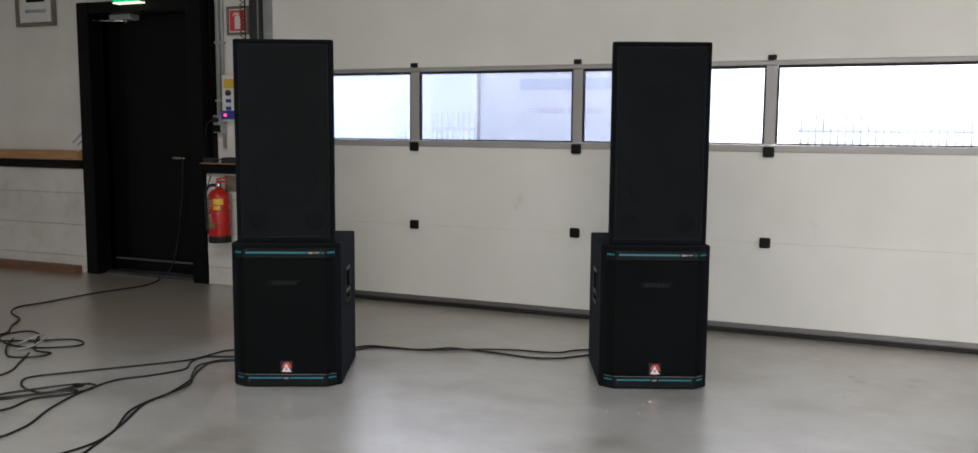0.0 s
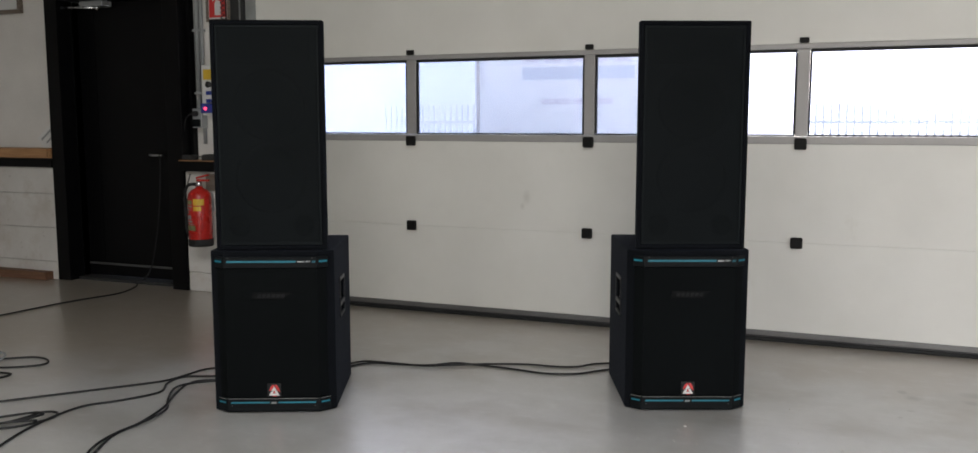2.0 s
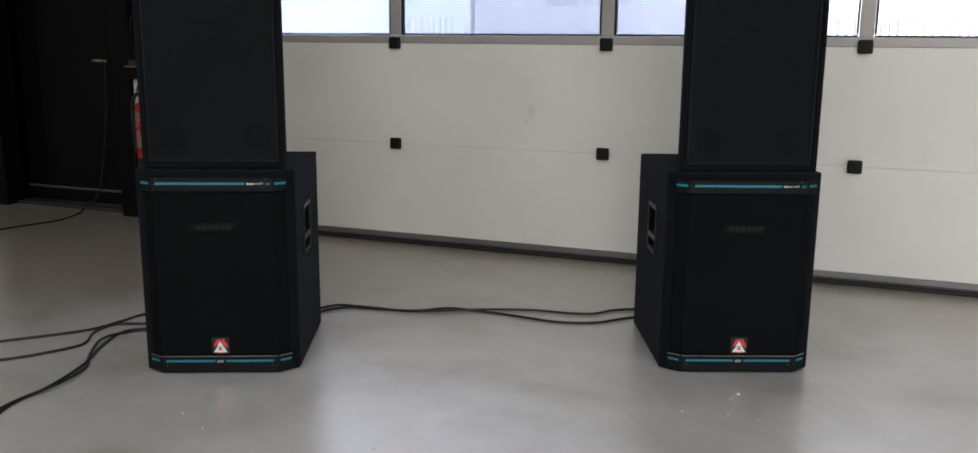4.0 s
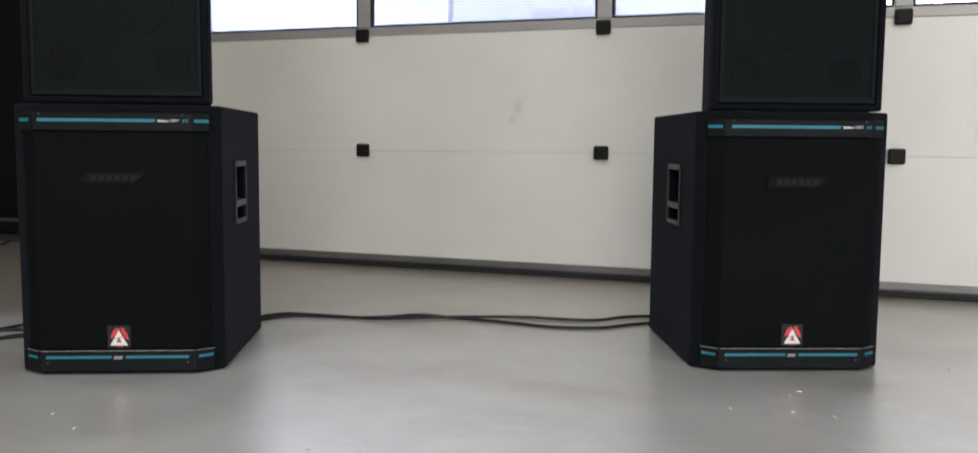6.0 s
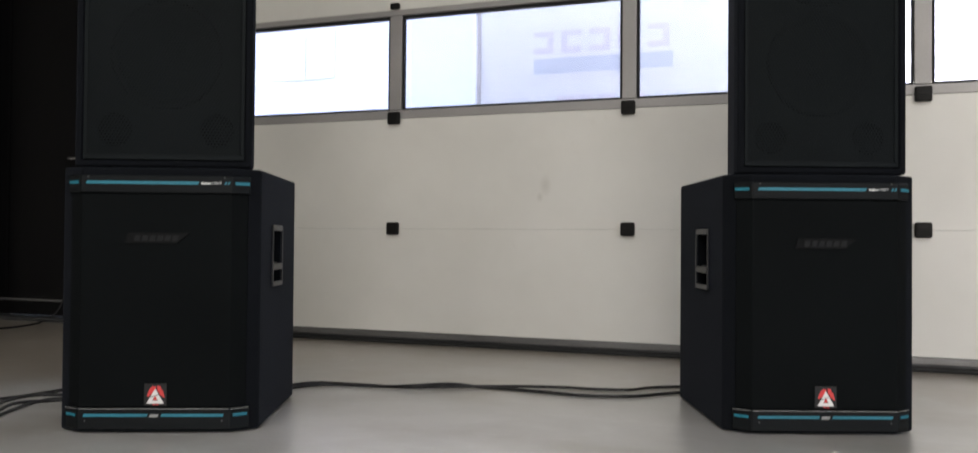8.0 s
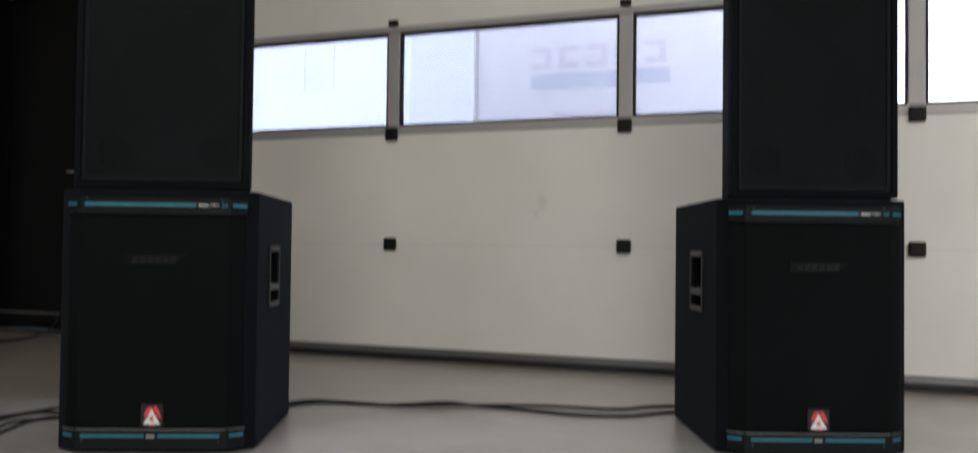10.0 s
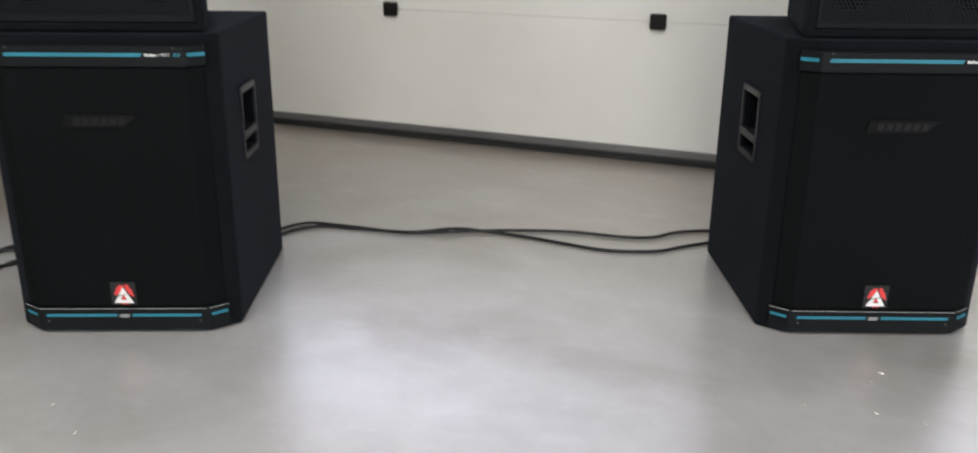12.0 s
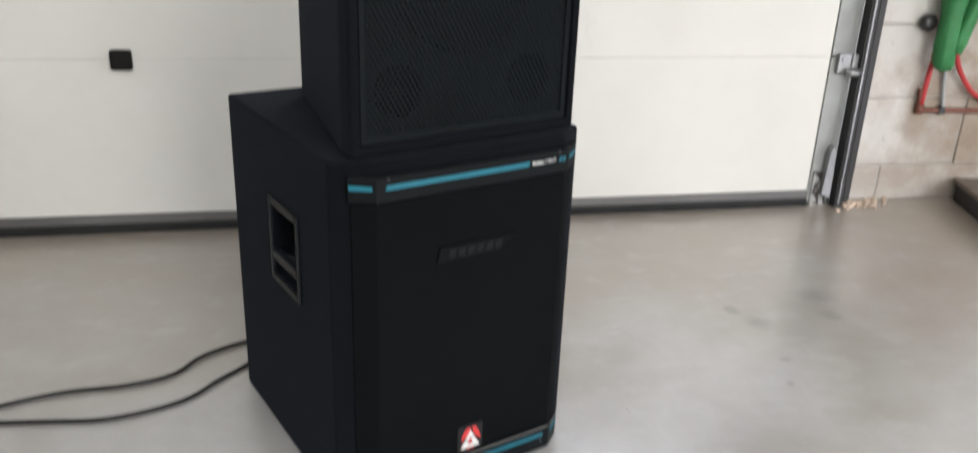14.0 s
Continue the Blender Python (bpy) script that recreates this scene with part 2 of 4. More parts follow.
def block_material():
    """White masonry paint with scuffs, brown grime and pitted relief; the right-hand patches also paint shade."""
    m, t, n, l, p = nodes("white_painted_block")
    c = ramp(n, l, noise_tex(n, l, 2.5, 5), 0.3, 0.7, (0.47, 0.45, 0.415), (0.57, 0.555, 0.525))
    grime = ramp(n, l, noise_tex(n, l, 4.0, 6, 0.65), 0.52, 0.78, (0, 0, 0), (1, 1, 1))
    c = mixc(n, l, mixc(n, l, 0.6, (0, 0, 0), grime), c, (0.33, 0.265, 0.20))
    pits = ramp(n, l, noise_tex(n, l, 22, 3), 0.66, 0.72, (0, 0, 0), (1, 1, 1))
    c = mixc(n, l, mixc(n, l, 0.25, (0, 0, 0), pits), c, (0.22, 0.19, 0.16))
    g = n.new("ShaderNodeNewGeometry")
    # brown patches right of the door: grime, with corner shade put into the colour
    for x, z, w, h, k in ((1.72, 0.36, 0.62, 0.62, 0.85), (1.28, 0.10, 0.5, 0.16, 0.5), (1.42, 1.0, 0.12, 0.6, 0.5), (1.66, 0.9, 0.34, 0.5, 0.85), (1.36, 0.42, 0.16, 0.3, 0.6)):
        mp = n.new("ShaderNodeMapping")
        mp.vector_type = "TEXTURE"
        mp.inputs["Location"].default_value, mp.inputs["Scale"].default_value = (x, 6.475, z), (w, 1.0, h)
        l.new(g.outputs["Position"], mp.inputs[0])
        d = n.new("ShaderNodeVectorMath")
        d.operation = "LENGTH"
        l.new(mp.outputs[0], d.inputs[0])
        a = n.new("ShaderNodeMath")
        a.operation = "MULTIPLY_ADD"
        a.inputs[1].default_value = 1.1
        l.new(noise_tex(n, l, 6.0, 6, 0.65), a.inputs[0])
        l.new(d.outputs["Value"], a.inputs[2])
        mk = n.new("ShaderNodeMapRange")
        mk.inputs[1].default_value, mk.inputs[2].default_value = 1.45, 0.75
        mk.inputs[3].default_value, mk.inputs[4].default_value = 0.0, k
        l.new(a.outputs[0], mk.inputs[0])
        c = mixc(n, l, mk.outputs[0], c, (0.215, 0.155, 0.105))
    l.new(c, p.inputs["Base Color"])
    p.inputs["Roughness"].default_value = 0.75
    bump(n, l, p, noise_tex(n, l, 45, 5), 0.5, 0.003)
    return m


def flaking_material():
    """Zinc showing through flaking black paint, with rusty grime."""
    m, t, n, l, p = nodes("flaking_zinc")
    c = ramp(n, l, noise_tex(n, l, 26, 6, 0.7, stretch=(1, 1, 0.45)), 0.46, 0.54, (0.02, 0.018, 0.016), (0.36, 0.36, 0.35))
    rust = ramp(n, l, noise_tex(n, l, 40, 5, 0.7), 0.56, 0.68, (0, 0, 0), (1, 1, 1))
    l.new(mixc(n, l, mixc(n, l, 0.7, (0, 0, 0), rust), c, (0.12, 0.055, 0.03)), p.inputs["Base Color"])
    p.inputs["Roughness"].default_value, p.inputs["Metallic"].default_value = 0.55, 0.2
    bump(n, l, p, noise_tex(n, l, 60, 5), 0.5, 0.003)
    return m


M_FLAKE = flaking_material()
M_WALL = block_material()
M_UPPER = plain("white_plaster", (0.62, 0.60, 0.565), 0.8, 0.0, 0.08, 50, 0.2, 0.3)
M_JOINT = plain("grey_mortar", (0.40, 0.385, 0.355), 0.9, 0.0, 0.2, 70, 0.5, 0.2)
M_CEIL = plain("grey_roof_sheet", (0.42, 0.42, 0.41), 0.7, 0.0, 0.1, 30, 0.1)
M_OAK = wood_material("varnished_pine", (0.25, 0.125, 0.05), (0.40, 0.22, 0.10))
M_BROWN = wood_material("dusty_brown_board", (0.11, 0.085, 0.065), (0.20, 0.165, 0.135))
M_EXT = plain("red_extinguisher_enamel", (0.42, 0.015, 0.010), 0.28, 0.0, 0.12, 60, 0.03, 0.5)
M_YELLOW = plain("yellow_label", (0.62, 0.40, 0.03), 0.5, 0.0, 0.15, 60, 0.02)
M_BLUEBOX = plain("blue_plastic", (0.02, 0.04, 0.24), 0.4, 0.0, 0.15, 60, 0.05)
M_CHROME = plain("brushed_steel", (0.60, 0.60, 0.60), 0.28, 1.0, 0.1, 150, 0.05)
M_GREYPL = plain("grey_pvc", (0.27, 0.28, 0.28), 0.5, 0.0, 0.15, 70, 0.05)
M_DEVICE = plain("black_device_plastic", (0.02, 0.02, 0.02), 0.4, 0.0, 0.2, 80, 0.08)
M_COPPER = plain("tarnished_copper", (0.17, 0.065, 0.045), 0.5, 0.4, 0.35, 50, 0.12)
M_HOSE = plain("red_rubber_hose", (0.40, 0.03, 0.035), 0.5, 0.0, 0.2, 90, 0.08)
M_GREEN = plain("green_fabric_sleeve", (0.028, 0.18, 0.055), 0.65, 0.0, 0.3, 60, 0.4)
M_EXIT = glow("lit_green_sign", (0.0, 0.30, 0.12), 0.28)
M_EXITW = glow("lit_white_diffuser", (0.95, 0.95, 0.70), 0.20)
M_LED = glow("pink_indicator", (1.0, 0.06, 0.14), 0.35)
M_SKY = glow("bright_overcast_distance", (0.95, 0.98, 1.0), 0.27)
M_YARD = plain("pale_concrete_yard", (0.50, 0.50, 0.49), 0.85, 0.0, 0.1, 3, 0.2, 0.3, 0.4)
M_VAN = plain("white_trailer_panel", (0.84, 0.90, 0.95), 0.5, 0.0, 0.04, 20, 0.0)
M_VANBAR = plain("pale_blue_print", (0.50, 0.58, 0.72), 0.5, 0.0, 0.05, 30, 0.0)
M_VANRED = plain("pale_red_print", (0.68, 0.64, 0.74), 0.5, 0.0, 0.05, 30, 0.0)
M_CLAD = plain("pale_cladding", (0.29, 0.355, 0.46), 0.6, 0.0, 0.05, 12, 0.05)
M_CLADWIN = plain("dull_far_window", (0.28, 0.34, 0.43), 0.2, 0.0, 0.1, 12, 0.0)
M_FENCE = plain("pale_zinc_fence", (0.24, 0.28, 0.29), 0.6, 0.0, 0.12, 30, 0.0)
# same zinc darkened in colour, so the right fence shows against bright sky
M_FENCE2 = plain("darkened_zinc_fence", (0.11, 0.14, 0.145), 0.7, 0.0, 0.12, 30, 0.0)
M_STILE = plain("grey_end_stile", (0.30, 0.31, 0.30), 0.45, 0.2, 0.25, 12, 0.1)
M_DRIP = plain("dull_drip_strip", (0.12, 0.12, 0.118), 0.45, 0.4, 0.25, 40, 0.1)
M_REDWOOD = wood_material("stained_red_board", (0.09, 0.042, 0.022), (0.20, 0.10, 0.055))
M_OLIVE = plain("olive_label_print", (0.16, 0.17, 0.07), 0.5, 0.0, 0.2, 60, 0.02)
M_BOTTOM = plain("dark_anodised_rail", (0.14, 0.138, 0.134), 0.45, 0.4, 0.2, 60, 0.08)
M_TYRE = plain("tyre_rubber", (0.02, 0.02, 0.02), 0.8, 0.0, 0.2, 60, 0.2)
M_CHIP = plain("white_plaster_crumb", (0.58, 0.56, 0.52), 0.8, 0.0, 0.1, 200, 0.2)
M_DUST = plain("sandy_rubble", (0.52, 0.42, 0.33), 0.9, 0.0, 0.3, 150, 0.3, 0.2)

# ---- building helpers ----


def part(name, bm, material, parent=None, label="", smooth=False):
    me = bpy.data.meshes.new(name)
    bmesh.ops.recalc_face_normals(bm, faces=bm.faces)
    if smooth:
        for f in bm.faces:
            f.smooth = True
    bm.to_mesh(me)
    bm.free()
    me.materials.append(material)
    ob = new(name, me)
    if parent:
        ob.parent = parent
    return tagged(ob, label)


def thing(name, m, label, category, group="", kind=""):
    ob = new(name)
    ob.empty_display_size = 0.1
    ob.matrix_world = m
    return tagged(ob, label, category, group, kind)


def box(x0, x1, y0, y1, z0, z1, bevel=0.0, seg=2, bm=None):
    b = bmesh.new()
    v = bmesh.ops.create_cube(b, size=1)["verts"]
    for q in v:
        q.co = Vector(((x0 + x1) / 2 + q.co.x * (x1 - x0), (y0 + y1) / 2 + q.co.y * (y1 - y0), (z0 + z1) / 2 + q.co.z * (z1 - z0)))
    if bevel:
        bmesh.ops.bevel(b, geom=b.edges[:], offset=bevel, segments=seg, affect="EDGES", profile=0.6)
    if bm is None:
        return b
    return join(bm, b)


def join(bm, other):
    me = bpy.data.meshes.new("tmp")
    other.to_mesh(me)
    other.free()
    bm.from_mesh(me)
    bpy.data.meshes.remove(me)
    return bm


def prism(outline, z0, z1, bevel=0.0, seg=2):
    """Upright prism over a plan outline."""
    b = bmesh.new()
    low = [b.verts.new((x, y, z0)) for x, y in outline]
    top = [b.verts.new((x, y, z1)) for x, y in outline]
    b.faces.new(low[::-1])
    b.faces.new(top)
    k = len(outline)
    for i in range(k):
        b.faces.new((low[i], low[(i + 1) % k], top[(i + 1) % k], top[i]))
    bmesh.ops.recalc_face_normals(b, faces=b.faces)
    if bevel:
        bmesh.ops.bevel(b, geom=b.edges[:], offset=bevel, segments=seg, affect="EDGES", profile=0.6)
    return b


def slab(outline, y0, y1):
    """Flat plate over an x-z outline, from y0 to y1."""
    b = prism(outline, 0, 1)
    for v in b.verts:
        v.co = Vector((v.co.x, y1 + (y0 - y1) * v.co.z, v.co.y))
    return b


def turned(profile, seg=24, m=None):
    """Body of revolution round z from (radius, height) pairs."""
    b = bmesh.new()
    rings = []
    for r, z in profile:
        rings.append([b.verts.new((r * math.cos(2 * math.pi * i / seg), r * math.sin(2 * math.pi * i / seg), z)) for i in range(seg)])
    for a, c in zip(rings, rings[1:]):
        for i in range(seg):
            b.faces.new((a[i], a[(i + 1) % seg], c[(i + 1) % seg], c[i]))
    b.faces.new(rings[0][::-1])
    b.faces.new(rings[-1])
    if m:
        b.transform(m)
    return b


def rod(a, c, r, seg=12):
    a, c = Vector(a), Vector(c)
    d = c - a
    m = Matrix.Translation(a) @ d.to_track_quat("Z", "Y").to_matrix().to_4x4()
    return turned([(r, 0), (r, d.length)], seg, m)


def spline(points, step=0.02):
    """Catmull-Rom line through points."""
    p = [Vector(q) for q in points]
    p = [2 * p[0] - p[1]] + p + [2 * p[-1] - p[-2]]
    out = []
    for i in range(1, len(p) - 2):
        a, b, c, d = p[i - 1:i + 3]
        k = max(2, int((c - b).length / step))
        for j in range(k):
            t = j / k
            out.append(0.5 * (2 * b + (c - a) * t + (2 * a - 5 * b + 4 * c - d) * t * t + (3 * b - a - 3 * c + d) * t ** 3))
    return out + [p[-2]]


def tube(points, r, seg=8, step=0.025):
    line = spline(points, step)
    b = bmesh.new()
    rings, up = [], Vector((0, 0, 1))
    for i, q in enumerate(line):
        d = (line[min(i + 1, len(line) - 1)] - line[max(i - 1, 0)]).normalized()
        s = d.cross(up)
        s = s.normalized() if s.length > 0.05 else Vector((1, 0, 0))
        u = s.cross(d)
        rings.append([b.verts.new(q + r * (math.cos(2 * math.pi * k / seg) * s + math.sin(2 * math.pi * k / seg) * u)) for k in range(seg)])
    for a, c in zip(rings, rings[1:]):
        for k in range(seg):
            b.faces.new((a[k], a[(k + 1) % seg], c[(k + 1) % seg], c[k]))
    b.faces.new(rings[0][::-1])
    b.faces.new(rings[-1])
    return b


def lettering(text, size, m, name, material, parent):
    cu = bpy.data.curves.new("letters", "FONT")
    cu.body, cu.size, cu.extrude, cu.align_x, cu.align_y = text, size, 0.0006, "CENTER", "CENTER"
    tmp = new("letters", cu)
    bpy.context.view_layer.update()
    me = bpy.data.meshes.new_from_object(tmp.evaluated_get(bpy.context.evaluated_depsgraph_get()))
    bpy.data.objects.remove(tmp)
    me.transform(m)
    me.materials.clear()
    me.materials.append(material)
    ob = new(name, me)
    ob.parent = parent
    return ob


# ---- the hall ----
WY = 6.475                      # inner face of the plinth wall beside the big door
DX0, DX1, DTOP = -4.52, 0.93, 3.10

bm = bmesh.new()
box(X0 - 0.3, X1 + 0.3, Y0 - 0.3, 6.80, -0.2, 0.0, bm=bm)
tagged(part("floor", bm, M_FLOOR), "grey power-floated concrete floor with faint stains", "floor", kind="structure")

# wall with the big door: core pieces round the two openings
DL, DR, DH = -6.45, -5.335, 2.40       # small door's opening
bm = bmesh.new()
for a, b_, z0, z1 in ((X0 - 0.3, DL, 0, CEIL), (DL, DR, DH, CEIL), (DR, DX0 + 0.1, 0, CEIL), (DX0 + 0.1, DX1 - 0.1, DTOP - 0.1, CEIL), (DX1 - 0.1, X1 + 0.3, 0, CEIL)):
    box(a, b_, 6.62, 6.92, z0, z1, bm=bm)
wall_n = tagged(part("wall_north", bm, M_UPPER), "white painted wall round the big sectional door", "wall", kind="structure")
tagged(part("wall_west", box(X0 - 0.3, X0, Y0 - 0.3, 6.62, 0, CEIL), M_UPPER), "white painted hall wall", "wall", kind="structure")
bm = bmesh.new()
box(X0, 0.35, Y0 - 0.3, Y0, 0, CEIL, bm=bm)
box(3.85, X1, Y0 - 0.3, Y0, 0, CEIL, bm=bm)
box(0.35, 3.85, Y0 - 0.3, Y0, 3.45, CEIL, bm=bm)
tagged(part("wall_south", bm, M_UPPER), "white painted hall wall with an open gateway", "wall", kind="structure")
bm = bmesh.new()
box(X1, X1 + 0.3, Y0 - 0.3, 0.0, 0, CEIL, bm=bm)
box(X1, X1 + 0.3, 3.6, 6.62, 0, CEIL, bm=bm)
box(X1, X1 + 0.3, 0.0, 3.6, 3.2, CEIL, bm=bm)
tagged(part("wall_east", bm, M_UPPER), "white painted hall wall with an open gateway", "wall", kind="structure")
bm = bmesh.new()
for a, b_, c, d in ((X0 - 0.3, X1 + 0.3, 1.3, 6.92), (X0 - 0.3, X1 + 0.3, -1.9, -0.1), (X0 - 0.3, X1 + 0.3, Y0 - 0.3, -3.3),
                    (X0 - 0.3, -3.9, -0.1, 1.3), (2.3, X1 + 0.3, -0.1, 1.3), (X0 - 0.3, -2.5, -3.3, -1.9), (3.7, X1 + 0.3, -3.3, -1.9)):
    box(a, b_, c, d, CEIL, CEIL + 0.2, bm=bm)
# opaque covers over the lamp openings, added to keep the sun out
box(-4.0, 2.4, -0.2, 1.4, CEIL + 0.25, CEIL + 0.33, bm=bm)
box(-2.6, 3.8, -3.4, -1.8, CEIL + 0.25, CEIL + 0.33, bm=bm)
tagged(part("ceiling", bm, M_CEIL), "unseen grey profiled roof deck with openings added for overhead fill lamps", "ceiling", kind="structure")


def blocks(wall, x0, x1, z0, z1, offsets, long):
    """Courses of long white-painted blocks standing proud of recessed joints; offsets give each course's first joint."""
    zs = [z0] + [z for z in (0.157, 0.456, 0.756, 1.055, 1.354, 1.653, 1.952, 2.25, 2.55, 2.85, 3.15, 3.45, 3.75, 4.05) if z0 < z < z1] + [z1]
    for k, (a, b_) in enumerate(zip(zs, zs[1:])):
        x = offsets[k % len(offsets)] - long
        while x < x1:
            l, r = max(x, x0) + 0.003, min(x + long - 0.003, x1) - 0.003
            if r - l > 0.03:
                part("block", box(l, r, WY - 0.002 * ((k * 7 + int(x * 3)) % 3), 6.62, a + 0.003, b_ - 0.003, 0.004, 1), M_WALL, wall)
            x += long


bm = box(X0, DL - 0.14, WY + 0.006, 6.62, 0, 1.0)
box(DR + 0.17, DX0 - 0.14, WY + 0.006, 6.62, 0, 1.0, bm=bm)
box(1.06, X1, WY + 0.006, 6.62, 0, CEIL, bm=bm)
part("mortar", bm, M_JOINT, wall_n, "grey recessed joints")

# ledges
led = thing("window_ledge", pose(-8.05, 6.5, 0), "varnished pine ledge board on a black painted beam", "ledge")
part("board", box(-1.45, 1.45, -0.06, 0.12, 1.065, 1.15, 0.006), M_OAK, led)
part("beam", box(-1.45, 1.45, -0.04, 0.12, 0.985, 1.062, 0.004), M_BLACKPAINT, led)
part("end_cap", box(1.38, 1.44, -0.075, -0.062, 1.07, 1.148, 0.004), M_OAK, led)
led = thing("wall_shelf", pose(-4.95, 6.5, 0), "narrow wooden shelf on a black beam beside the door", "shelf")
part("board", box(-0.24, 0.26, -0.085, 0.12, 1.066, 1.073, 0.002), M_OAK, led)
part("beam", box(-0.24, 0.26, -0.08, 0.12, 0.985, 1.0655, 0.004), M_BLACKPAINT, led)
sk = tagged(part("floor_board", box(-9.0, -6.66, 6.38, 6.471, 0.0, 0.072, 0.006), M_REDWOOD), "reddish brown wooden beam lying along the wall", "board")

# ---- small black door ----
dr = thing("door_1", pose(0, 0, 0), "black steel side door, closed, in a deep black frame", "door", kind="structure")
part("frame_post", box(DL - 0.14, DL, 6.46, 6.86, 0, DH + 0.10, 0.005), M_BLACKPAINT, dr)
part("frame_post", box(DR, DR + 0.155, 6.46, 6.86, 0, DH + 0.10, 0.005), M_BLACKPAINT, dr)
part("frame_head", box(DL + 0.002, DR - 0.002, 6.465, 6.86, DH, DH + 0.098, 0.005), M_BLACKPAINT, dr)
leaf = part("leaf", box(DL + 0.006, DR - 0.006, 6.68, 6.74, 0.03, DH - 0.006, 0.004), M_BLACKPAINT, dr)
part("kick_plate", box(DL + 0.04, DR - 0.04, 6.664, 6.678, 0.04, 0.125, 0.004), M_BLACKPAINT, leaf)
part("drip_rail", box(DL + 0.02, DR - 0.02, 6.655, 6.678, 0.128, 0.142, 0.003), M_DRIP, leaf)
part("edge_strip", box(DL + 0.17, DL + 0.19, 6.672, 6.679, 0.15, DH - 0.05, 0.002), M_BLACKPAINT, leaf)
hd = part("door_handle", tube([(-5.53, 6.61, 1.10), (-5.60, 6.612, 1.10), (-5.66, 6.615, 1.10)], 0.0095), M_CHROME, leaf, "bright steel lever handle", True)
part("rosette", box(-5.555, -5.515, 6.668, 6.678, 1.02, 1.15, 0.004), M_BLACKPAINT, leaf)
part("spindle", rod((-5.535, 6.60, 1.10), (-5.535, 6.672, 1.10), 0.009), M_CHROME, leaf, smooth=True)
part("threshold", box(DL + 0.002, DR - 0.002, 6.55, 6.80, 0.0, 0.025, 0.004), M_DKRAIL, dr)
cl = thing("door_closer", pose(-6.21, 6.62, 2.345), "grey overhead door closer with a bright arm", "door closer")
part("closer_body", box(-0.09, 0.16, -0.06, 0.058, 0.0, 0.05, 0.01), M_GREYPL, cl)
part("arm", rod((0.10, -0.075, -0.015), (-0.30, -0.11, 0.0), 0.008), M_CHROME, cl, smooth=True)
part("arm", rod((-0.30, -0.11, 0.0), (-0.30, 0.055, 0.03), 0.007), M_CHROME, cl, smooth=True)
part("pivot", turned([(0.014, -0.03), (0.014, 0.004)], 12, Matrix.Translation((0.10, -0.05, 0.0))), M_CHROME, cl, smooth=True)
ex = thing("exit_sign", pose(-5.93, 6.40, 2.455), "lit green emergency exit sign over the black door", "exit sign")
part("housing", box(-0.15, 0.15, 0.0, 0.215, 0.018, 0.22, 0.006), M_GREYPL, ex)
part("diffuser", box(-0.15, 0.15, -0.012, 0.20, 0.006, 0.016, 0.003), M_EXITW, ex)
fc = part("panel", box(-0.145, 0.145, -0.012, -0.002, 0.018, 0.21, 0.003), M_EXIT, ex)
part("pictogram", slab([(0.0, 0.035), (0.06, 0.035), (0.06, 0.19), (0.0, 0.19)], -0.016, -0.0125), M_EXITW, fc)
part("pictogram", slab([(-0.13, 0.115), (-0.09, 0.075), (-0.09, 0.1), (-0.05, 0.1), (-0.05, 0.13), (-0.09, 0.13), (-0.09, 0.155)], -0.016, -0.0125), M_EXITW, fc)
part("black_post", box(-5.26, -5.15, 6.56, 6.617, 1.075, 3.4, 0.004), M_BLACKPAINT, wall_n, "black painted upright beside the door")

# framed notice
nt = thing("framed_notice", pose(-7.25, 6.61, 2.33), "notice with black capitals on white paper, brown frame", "notice")
for c in ((-0.25, 0.25, 0, 0.035), (-0.25, 0.25, 0.66, 0.695), (-0.25, -0.215, 0.037, 0.658), (0.215, 0.25, 0.037, 0.658)):
    part("frame_bar", box(c[0], c[1], -0.03, 0.008, c[2], c[3], 0.003), M_BROWN, nt)
pp = part("paper", box(-0.212, 0.212, -0.012, -0.006, 0.038, 0.657), M_WHITE, nt)
lettering("BEHANDELD", 0.047, Matrix.Translation((0, -0.0135, 0.14)) @ Matrix.Rotation(radians(90), 4, "X"), "words", M_TRIM, pp)
for k, (w, z) in enumerate(((0.24, 0.225), (0.30, 0.31), (0.2, 0.40), (0.28, 0.48))):
    part("text_bar", box(-w / 2, w / 2, -0.0145, -0.0125, z, z + 0.035), M_TRIM, pp)
tp = thing("torn_label", pose(-6.72, 6.61, 1.19, 0, -38, 0), "torn white label with dark lettering stuck on the wall", "label")
part("paper", box(-0.12, 0.14, -0.004, 0.004, 0.0, 0.15), M_WHITE, tp)
part("text_bar", box(-0.09, 0.11, -0.007, -0.0045, 0.10, 0.118), M_GREYPL, tp)
part("text_bar", box(-0.06, 0.09, -0.007, -0.0045, 0.045, 0.06), M_GREYPL, tp)

# fire extinguisher and its sign
sg = thing("fire_extinguisher_sign", pose(-4.894, 6.61, 2.172), "red sign with a white extinguisher in a grey frame", "safety sign")
for c in ((-0.113, 0.113, 0, 0.02), (-0.113, 0.113, 0.222, 0.242), (-0.113, -0.095, 0.022, 0.220), (0.095, 0.113, 0.022, 0.220)):
    part("frame_bar", box(c[0], c[1], -0.02, 0.008, c[2], c[3], 0.003), M_BROWN, sg)
part("border", box(-0.093, 0.093, -0.008, -0.002, 0.023, 0.219), M_WHITE, sg)
